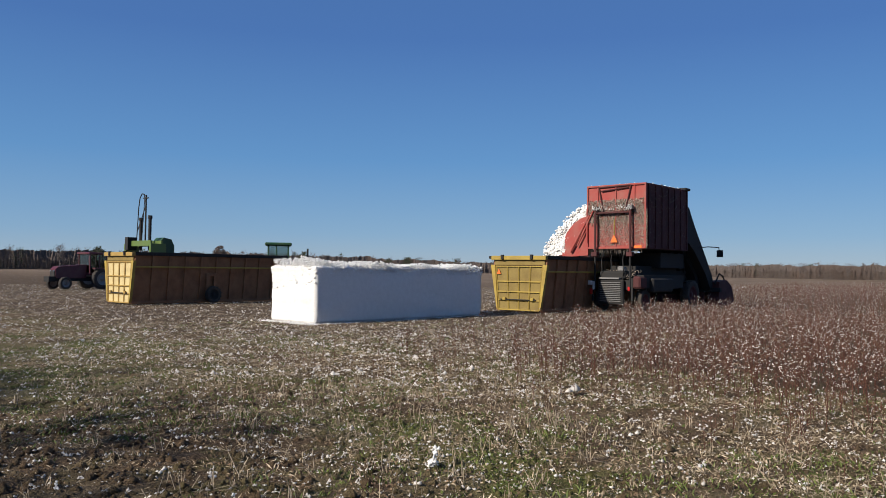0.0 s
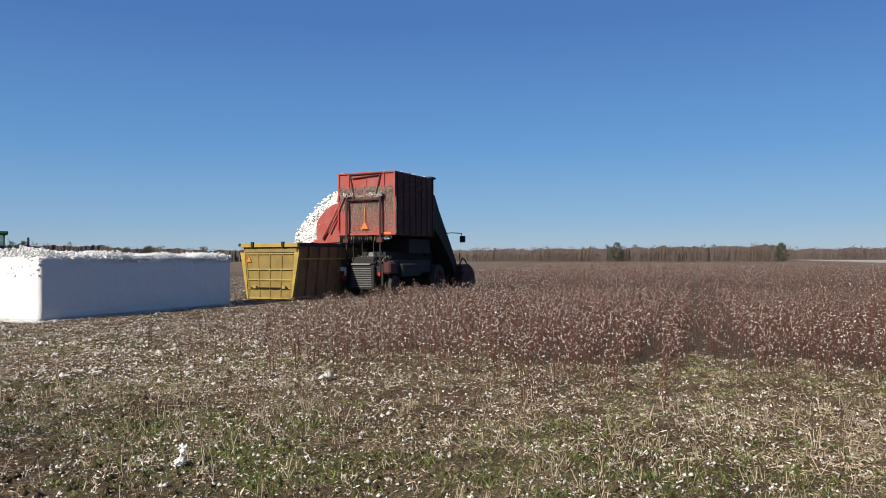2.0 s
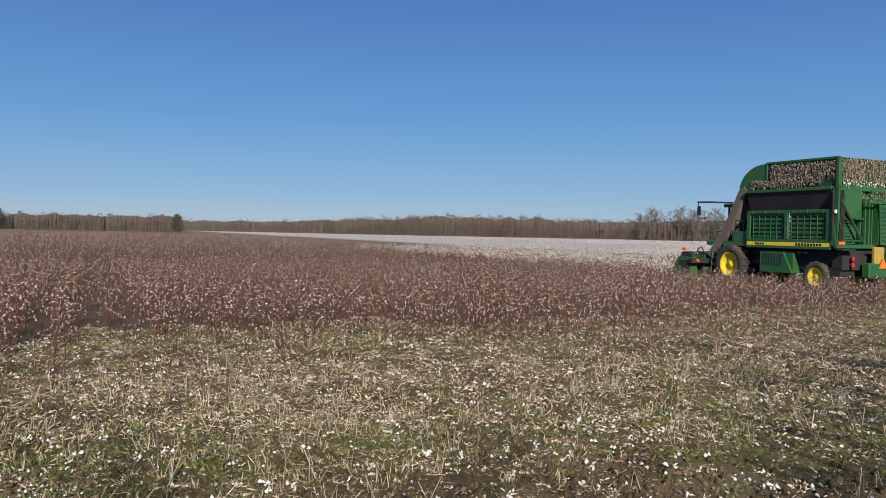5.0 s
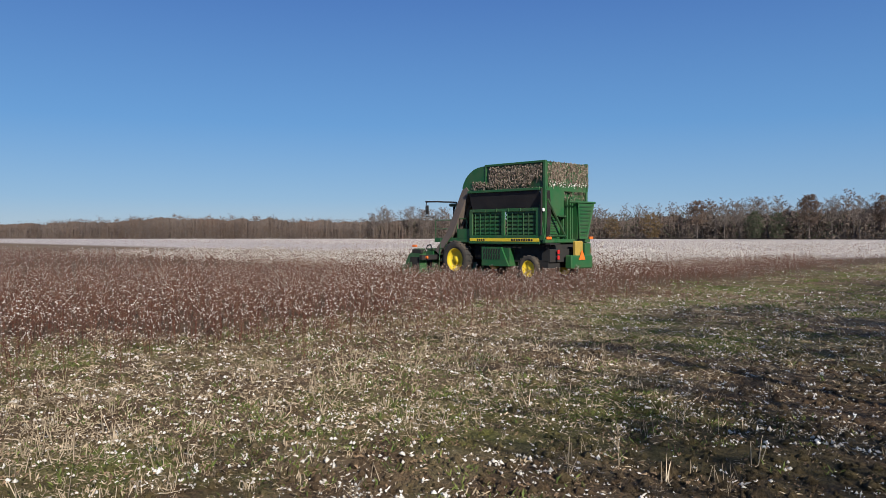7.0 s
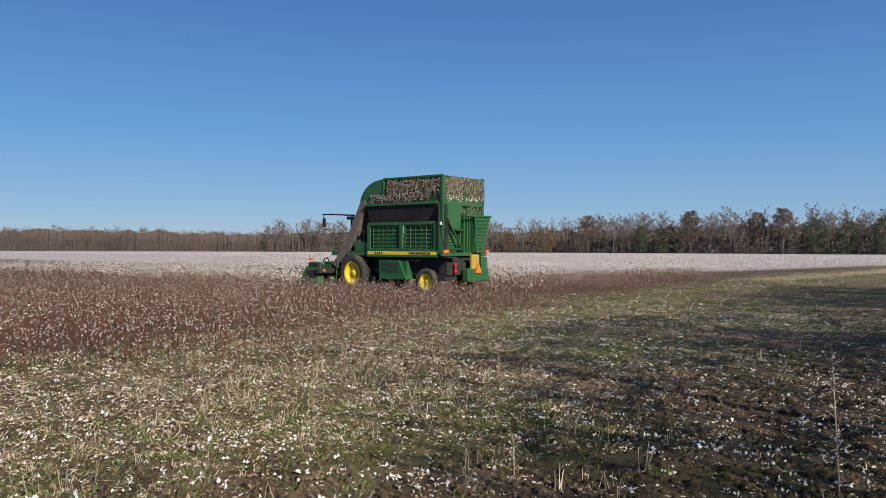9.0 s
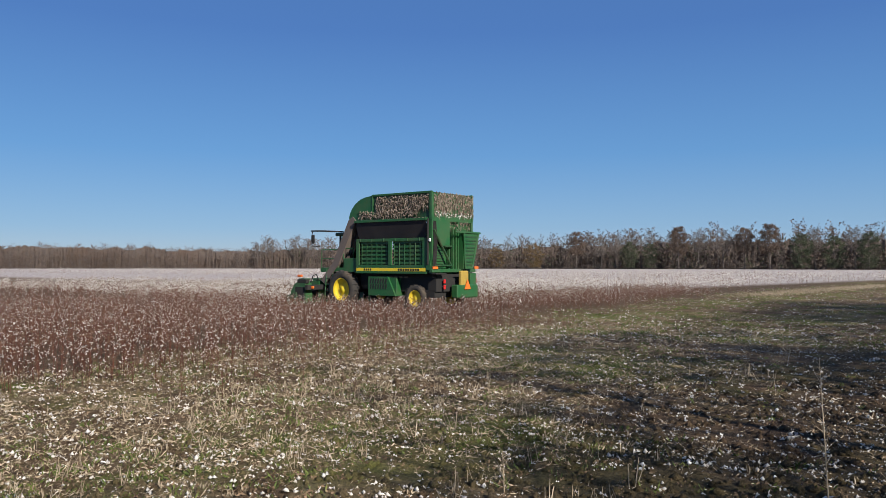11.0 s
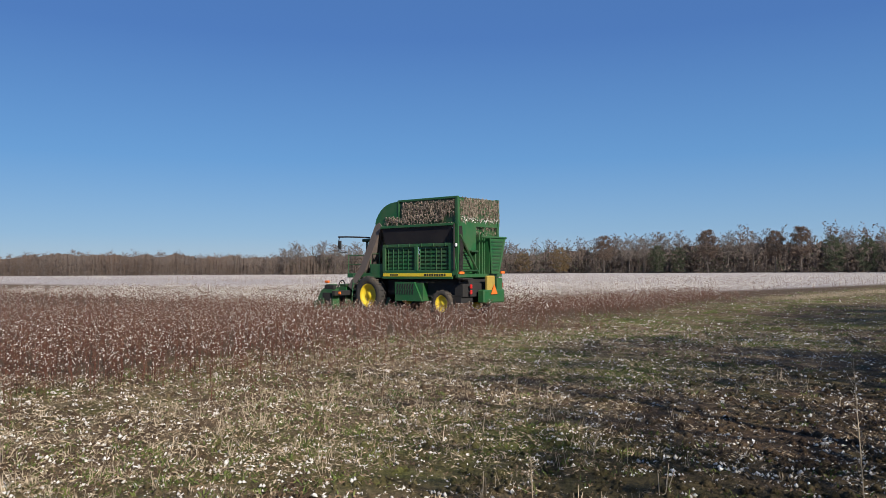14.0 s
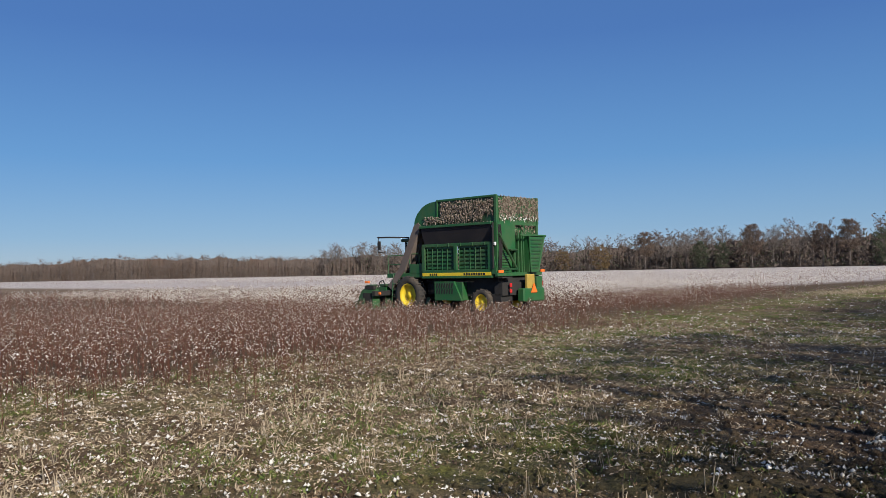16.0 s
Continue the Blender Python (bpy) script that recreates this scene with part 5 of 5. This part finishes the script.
    crust("roof_lint", root, LINT_DIRTY, (-w + 0.2, 0.2, 5.52), (2 * w - 0.4, 0, 0), (0, 3.6, 0), 500, 31, 0.04, 0.03, out=(0, 0, 1))
    # rear wall
    rear = boxes("rear_wall", GREEN, root, ((0, 0.30, 3.1), (2 * w - 0.06, 0.06, 2.5)), ((0, 0.10, 4.85), (2 * w - 0.2, 0.06, 1.3)))
    crust("rear_lint", rear, LINT_DIRTY, (-w + 0.25, 0.05, 4.55), (2 * w - 0.3, 0, 0), (0, 0, 0.98), 1100, 33, 0.05, 0.28, label="tan lint caked on the rear mesh")
    crust("rear_fringe", rear, LINT, (-w + 0.25, 0.05, 4.42), (2 * w - 0.4, 0, 0), (0, 0, 0.22), 160, 34, 0.04, 0.12)
    for k in range(9):
        boxes("rear_slat", GREEN_DARK, rear, ((-1.05, 0.255, 2.1 + k * 0.13), (1.1, 0.04, 0.05)))
    each_box("rear_post", GREEN, root, ((-w + 0.12, 0.12, 3.1), (0.14, 0.2, 2.6)), ((-0.22, 0.15, 3.1), (0.09, 0.14, 2.6)), ((0.05, 0.12, 2.9), (0.07, 0.14, 2.1)), ((0.30, 0.12, 2.9), (0.07, 0.14, 2.1)), ((0.53, 0.15, 3.1), (0.09, 0.14, 2.6)), ((w - 0.1, 0.15, 3.1), (0.12, 0.2, 2.6)))
    plate("corner_sheet", GREEN, root, [(-w + 0.1, 3.75), (-w + 0.1, 4.40), (-0.25, 4.40), (-0.25, 3.05), (-0.75, 3.05)], 1, 0.05, 0.10)
    each_rod("rear_brace", GREEN_DARK, root, ((-w + 0.15, -0.02, 3.80), (-0.20, -0.02, 2.1), 0.06, None, 6), ((-w + 0.2, -0.02, 2.15), (-0.3, -0.02, 2.15), 0.05, None, 6), ((-0.75, -0.02, 3.04), (-0.2, -0.02, 3.04), 0.05, None, 6))
    # outward-leaning mesh bin of the rear corner
    hopper = plate("rear_bin", GREEN, root, [(0.62, 2.0), (1.20, 2.0), (1.78, 3.68), (0.50, 3.72)], 1, -0.24, -0.18, label="flared green mesh bin")
    for k in range(9):
        f = (k + 0.5) / 9
        boxes("bin_slat", GREEN_DARK, hopper, ((0.92 + 0.20 * f, -0.255, 2.1 + 1.5 * f), (0.46 + 0.62 * f, 0.02, 0.085)))
    each_rod("bin_edge", GREEN, hopper, ((1.20, -0.26, 2.0), (1.78, -0.26, 3.7), 0.045, None, 6), ((0.62, -0.26, 2.0), (0.50, -0.26, 3.7), 0.04, None, 6), ((-0.25, -0.26, 3.72), (1.90, -0.26, 3.72), 0.05, None, 6), ((0.62, -0.26, 2.02), (1.20, -0.26, 2.02), 0.04, None, 6))
    plate("bin_cheek", GREEN, hopper, [(-0.20, 2.0), (0.28, 2.0), (0.28, 3.7), (-0.20, 3.7)], 0, 0.52, 0.56)
    crust("panel_lint", rear, LINT_DIRTY, (-0.2, 0.10, 3.78), (w, 0, 0), (0, 0, 0.5), 200, 35, 0.035, 0.12)
    each_box("rear_rail", GREEN, root, ((0, 0.02, 1.92), (2 * w + 0.1, 0.16, 0.16)),)
    each_rod("lift_ram", BLACK, root, ((-w - 0.02, 0.22, 2.2), (-w - 0.02, 0.22, 4.3), 0.05), label="dark steel lift ram")
    each_box("work_lamp", WHITE_PAINT, root, ((-w - 0.02, 0.1, 3.32), (0.10, 0.12, 0.16), 0.03))
    each_box("amber_lamp", ORANGE, root, ((-w + 0.2, -0.06, 2.05), (0.36, 0.08, 0.12)), ((w + 0.1, -0.06, 2.05), (0.30, 0.08, 0.12)))
    # hoses, hand rails and clutter of the rear corner
    for k in range(4):
        x0 = -1.62 + 0.07 * k
        tube("hydraulic_hose", BLACK, root, [(x0, 0.02, 1.6), (x0 - 0.05, -0.04, 2.4), (x0 + 0.04, -0.02, 3.2), (x0, 0.02, 4.2)], 0.022)
    plate("corner_brace", GREEN, root, [(0.02, 1.95), (0.34, 1.95), (0.34, 3.6)], 0, -w - 0.02, -w + 0.03)
    boxes("step", BLACK, root, ((-1.3, -0.1, 1.78), (0.8, 0.3, 0.06)))
    crust("ledge_lint", root, LINT_DIRTY, (-w + 0.05, 0.3, 4.34), (0.1, 0, 0), (0, 4.4, 0), 160, 51, 0.04, 0.05, out=(0, 0, 1))
    crust("belly_lint", root, LINT_DIRTY, (-1.3, 0.2, 1.72), (2.4, 0, 0), (0, 2.5, 0), 120, 52, 0.05, 0.2, out=(0, 0, -1))
    tube("exhaust_pipe", BLACK, root, [(1.3, 4.9, 2.0), (1.3, 4.9, 5.6), (1.3, 4.75, 5.75)], 0.06)
    for k in range(6):
        y0 = 0.75 + k * 0.78
        each_box("panel_rib", GREEN, root, ((-w - 0.005, y0, 3.36), (0.03, 0.05, 0.16)), ((w + 0.005, y0, 3.36), (0.03, 0.05, 0.16)))
    # engine end
    boxes("engine_bay", BLACK, root, ((0, 1.6, 1.35), (2.7, 3.0, 0.85)), ((0, 3.9, 1.35), (2.2, 2.6, 0.75)))
    boxes("rear_frame", BLACK, root, ((0, 0.2, 1.25), (2.9, 0.5, 0.6)), ((-1.0, 0.5, 0.85), (0.9, 0.9, 0.35)))
    boxes("counterweight", GREEN, root, ((0.45, -0.35, 0.95), (1.75, 0.40, 0.62), 0.05), ((1.1, -0.30, 1.5), (0.5, 0.2, 0.6)))
    boxes("rear_tank", YELLOW_OLD, root, ((0.25, -0.42, 1.55), (0.62, 0.18, 0.72), 0.04), label="yellow rear panel")
    plate("warning_triangle", ORANGE, root, [(0.12, 1.05), (0.62, 1.05), (0.37, 1.50)], 1, -0.60, -0.57)
    each_box("tail_lamp", RED_LAMP, root, ((-1.0, -0.2, 1.42), (0.14, 0.10, 0.2), 0.03), ((-1.0, -0.2, 1.16), (0.14, 0.10, 0.2), 0.03), ((1.55, -0.2, 1.45), (0.14, 0.10, 0.24), 0.03))
    for s in (-1, 1):
        bay = plate("vent_box", GREEN, root, [(2.25, 0.72), (4.05, 0.72), (4.05, 1.62), (2.75, 1.62)], 0, s * 1.72 - 0.08, s * 1.72 + 0.08, label="green side box with slanted vents")
        boxes("vent_box_side", GREEN, bay, ((s * 1.35, 3.1, 1.15), (0.7, 1.7, 0.86)))
        for k in range(7):
            for row in range(2):
                boxes("vent_slot", BLACK, bay, ((s * 1.805, 2.85 + k * 0.17, 1.42 - row * 0.27), (0.02, 0.075, 0.24), 0, 14, 0, 0))
        wheel(root, (s * 1.45, 1.15, 0.63), 0.63, 0.42, YELLOW, s, 16)
        wheel(root, (s * 1.55, 6.0, 0.95), 0.95, 0.60, YELLOW, s, 20)
    boxes("axle", BLACK, root, ((0, 6.0, 0.95), (2.6, 0.3, 0.3)), ((0, 1.15, 0.75), (2.4, 0.25, 0.25)), ((0, 5.0, 1.4), (2.0, 3.0, 0.5)))
    # ducts from the picking units up into the basket
    for i in range(6):
        x = -1.5 + i * 0.6
        bm = bmesh.new()
        slab(bm, [(5.25, 4.55), (5.55, 4.40), (6.7, 2.3), (7.6, 1.4), (7.3, 1.2), (6.3, 2.2), (5.05, 4.35)], 0, x - 0.2, x + 0.2)
        part("air_duct", bm, DUCT, root, "weathered grey-brown air duct")
    # cab and platform
    boxes("platform", GREEN, root, ((0, 6.4, 1.93), (3.3, 2.6, 0.22)), ((-1.35, 5.5, 2.25), (0.6, 0.9, 0.5)))
    cab = boxes("cab_frame", BLACK, root, *[((x, y, 2.85), (0.09, 0.09, 1.7)) for x in (-0.85, 0.85) for y in (5.75, 7.0)], ((0, 6.4, 2.06), (1.75, 1.35, 0.08)))
    boxes("cab_roof", GREEN_DARK, cab, ((0, 6.4, 3.74), (2.0, 1.75, 0.16), 0.05))
    for x in (-0.86, 0.86):
        boxes("cab_window", GLASS, cab, ((x, 6.38, 2.9), (0.015, 1.15, 1.5), 0))
    each_box("windscreen", GLASS, cab, ((0, 7.02, 2.9), (1.6, 0.015, 1.5), 0))
    boxes("driver_seat", BLACK, cab, ((0, 6.1, 2.45), (0.5, 0.5, 0.14), 0.04), ((0, 5.88, 2.8), (0.5, 0.12, 0.6), 0.04))
    tube("handrail", GREEN, root, [(-1.6, 5.3, 2.05), (-1.6, 5.3, 3.0), (-1.6, 6.0, 3.0), (-1.6, 6.0, 2.05)], 0.025)
    tube("front_rail", GREEN, root, [(-1.6, 6.4, 2.05), (-1.6, 6.4, 2.95), (-1.6, 7.65, 2.95), (-1.6, 7.65, 2.05)], 0.025)
    tube("mid_rail", GREEN, root, [(-1.6, 6.4, 2.5), (-1.6, 7.65, 2.5), (1.6, 7.65, 2.5)], 0.02)
    tube("lamp_bar", BLACK, root, [(-1.2, 6.4, 3.85), (-1.75, 7.4, 3.9), (-1.75, 8.3, 3.92)], 0.04)
    boxes("mirror", BLACK, root, ((-1.75, 8.15, 3.5), (0.08, 0.18, 0.45), 0.03))
    tube("mirror_hanger", BLACK, root, [(-1.75, 8.2, 3.9), (-1.75, 8.3, 3.6), (-1.75, 8.25, 3.15), (-1.75, 7.6, 3.1)], 0.02)
    ladder = rods("ladder", GREEN, root, ((-1.8, 6.75, 0.45), (-1.65, 6.75, 2.0), 0.03), ((-1.8, 7.2, 0.45), (-1.65, 7.2, 2.0), 0.03))
    for k in range(5):
        rods("rung", GREEN, ladder, ((-1.79 + k * 0.03, 6.75, 0.55 + k * 0.32), (-1.79 + k * 0.03, 7.2, 0.55 + k * 0.32), 0.022))
    # picking units
    for i in range(6):
        x = -2.45 + i * 0.98
        bm = bmesh.new()
        slab(bm, [(7.7, 0.3), (8.7, 0.25), (8.9, 0.45), (8.85, 0.85), (8.6, 1.2), (8.2, 1.38), (7.75, 1.34)], 0, x - 0.24, x + 0.24)
        u = part("picking_unit", bm, GREEN, root)
        for sx in (-1, 1):
            bm = bmesh.new()
            slab(bm, [(8.2, 0.18), (9.5, 0.10), (9.6, 0.2), (9.0, 0.62), (8.3, 0.8)], 0, x + sx * 0.36 - 0.05, x + sx * 0.36 + 0.05)
            part("snout", bm, GREEN_DARK, u)
        boxes("unit_cap", GREEN_DARK, u, ((x, 8.05, 1.44), (0.44, 0.5, 0.12), 0.04))
        boxes("spindle_door", BLACK, u, ((x - 0.25, 8.15, 0.72), (0.03, 0.7, 0.7), 0.01))
        tube("unit_hose", BLACK, u, [(x + 0.1, 7.7, 1.3), (x + 0.1, 7.5, 1.65), (x + 0.05, 7.2, 1.7), (x, 7.0, 1.45)], 0.03)
    boxes("unit_beam", BLACK, root, ((0, 7.55, 1.05), (5.6, 0.22, 0.25)), ((-2.6, 8.0, 1.35), (0.2, 0.7, 0.2)))
    each_box("unit_lamp", ORANGE, root, ((-2.55, 8.3, 1.62), (0.16, 0.3, 0.12), 0.03), ((-2.5, 7.45, 1.05), (0.1, 0.3, 0.14), 0.03))
    return root


DUCT = painted("weathered_duct", (0.13, 0.105, 0.09), dirt=(0.22, 0.17, 0.14), amount=0.5, rough=0.7)
green_picker()


# ---- tractors behind the builders ----
def tractor(x, y, bearing, paint, label, k, rim, cab_back=-1.1):
    root = standing_at("tractor", x, y, bearing, label, "tractor", tall=1.0)
    root.scale = (k, k, k)
    bm = bmesh.new()
    slab(bm, [(0.35, 0.85), (2.7, 0.85), (2.85, 1.05), (2.85, 1.55), (2.6, 1.75), (0.35, 1.92)], 0, -0.36, 0.36)
    part("hood", bm, paint, root)
    boxes("grille", BLACK, root, ((0, 2.87, 1.2), (0.6, 0.06, 0.5)))
    each_box("head_lamp", CHROME, root, ((0.22, 2.9, 1.42), (0.16, 0.04, 0.1)), ((-0.22, 2.9, 1.42), (0.16, 0.04, 0.1)))
    boxes("chassis", BLACK, root, ((0, 1.2, 0.8), (0.5, 3.4, 0.35)), ((0, 3.1, 0.8), (0.7, 0.5, 0.4)))
    cab = boxes("cab_frame", paint, root, *[((sx * 0.72, yy, 1.95), (0.08, 0.08, 1.6)) for sx in (-1, 1) for yy in (cab_back, 0.3)], ((0, -0.4, 1.2), (1.5, 1.5, 0.2)))
    boxes("cab_roof", paint, cab, ((0, (cab_back + 0.3) / 2, 2.80), (1.7, 0.65 - cab_back, 0.16), 0.05))
    for sx in (-1, 1):
        boxes("cab_window", GLASS, cab, ((sx * 0.72, (cab_back + 0.3) / 2, 2.0), (0.015, 0.2 - cab_back, 1.4), 0))
    each_box("windscreen", GLASS, cab, ((0, 0.3, 2.0), (1.35, 0.015, 1.4), 0), ((0, cab_back, 2.0), (1.35, 0.015, 1.4), 0))
    boxes("driver_seat", BLACK, cab, ((0, cab_back + 0.45, 1.55), (0.5, 0.4, 0.14), 0.04), ((0, cab_back + 0.25, 1.9), (0.5, 0.12, 0.7), 0.04))
    boxes("dashboard", BLACK, cab, ((0, 0.15, 1.55), (1.3, 0.2, 0.5), 0.05))
    each_box("window_pillar", paint, cab, ((-0.73, (cab_back + 0.3) / 2 - 0.1, 2.0), (0.06, 0.07, 1.5)), ((0.73, (cab_back + 0.3) / 2 - 0.1, 2.0), (0.06, 0.07, 1.5)))
    rods("exhaust", BLACK, root, ((0.3, 1.3, 1.6), (0.3, 1.3, 2.6), 0.05))
    for sx in (-1, 1):
        boxes("fender", paint, root, ((sx * 0.95, -0.6, 1.62), (0.5, 1.5, 0.10), 0.04))
        wheel(root, (sx * 0.98, -0.55, 0.82), 0.82, 0.46, rim, sx, 18)
        wheel(root, (sx * 0.85, 2.35, 0.48), 0.48, 0.30, rim, sx, 14)
    return root


tractor(-34.4, 77.7, -146.0, MAROON, "maroon farm tractor with cab parked behind the builder", 1.28, GREY)
tractor(-11.7, 60.9, 79.0, GREEN_DARK, "dark green cab tractor parked behind the cotton module", 1.5, GREY, -0.72)


# ---- near clumps of lint ----
def lint_clump(x, y, k, seed):
    r, m = random.Random(seed), Tris()
    for i in range(26):
        a, q = r.uniform(0, 6.28), r.random()
        m.lump((math.cos(a) * 0.09 * q, math.sin(a) * 0.06 * q, 0.03 + 0.05 * r.random()), r.uniform(0.02, 0.04), 0, r, 0.8)
    for i in range(12):
        m.lump((0.04 + r.gauss(0, 0.015), r.gauss(0, 0.02), 0.10 + 0.14 * r.random()), r.uniform(0.015, 0.03), 0, r, 1.2)
    ob = tri_object("lint_clump", m.v, m.f, m.s, [LINT])
    ob.matrix_basis = pose(x, y, float(height(np.array(x), np.array(y))), 0, 0, seed * 50) @ Matrix.Scale(k, 4)
    return tagged(ob, "large fluffy clump of white cotton on soil", "cotton lint")


lint_clump(0.07, 9.1, 1.02, 1)


# ---- tall dead weeds on the headland ----
def dead_weed(x, y, h, seed):
    r, m = random.Random(seed), Tris()
    top = Vector((0.08, 0.03, h))
    m.stick((0, 0, -0.03), top * 0.5, 0.008, 0.006, 0, 4)
    m.stick(top * 0.5, top, 0.006, 0.002, 0, 4)
    for i in range(34):
        f = r.uniform(0.12, 1.0)
        a, ln = r.uniform(0, 6.28), r.uniform(0.06, 0.22) * (1.15 - 0.6 * f)
        base = top * f
        tip = base + Vector((math.cos(a) * ln, math.sin(a) * ln, ln * r.uniform(0.2, 1.2)))
        m.stick(base, tip, 0.0035, 0, 0, 3)
        for j in range(r.randint(1, 3)):
            m.lump(base.lerp(tip, r.uniform(0.5, 1.0)), r.uniform(0.006, 0.016), 1 if r.random() < 0.5 else 0, r, 1.0, poor=True)
    ob = tri_object("dead_weed", m.v, m.f, m.s, [STRAW, LINT_FIELD])
    ob.matrix_basis = pose(x, y, float(height(np.array(x), np.array(y))), 0, 0, seed * 70)
    return tagged(ob, "tall dry weed stalk with pale seed heads", "weed")


dead_weed(7.3, -3.74, 1.46, 1)
dead_weed(7.9, -0.7, 0.45, 2)
dead_weed(9.6, -1.6, 0.5, 3)
dead_weed(5.9, 1.6, 0.35, 4)
for i, (x, y, k) in enumerate([(3.4, 6.3, 0.35), (-3.9, 8.2, 0.4), (6.6, 1.3, 0.35), (8.6, -2.3, 0.42), (1.9, 7.1, 0.35), (5.2, 4.4, 0.4), (7.0, 3.4, 0.35), (-1.9, 7.6, 0.4), (10.2, -3.8, 0.45)]):
    lint_clump(x, y, k, i + 2)
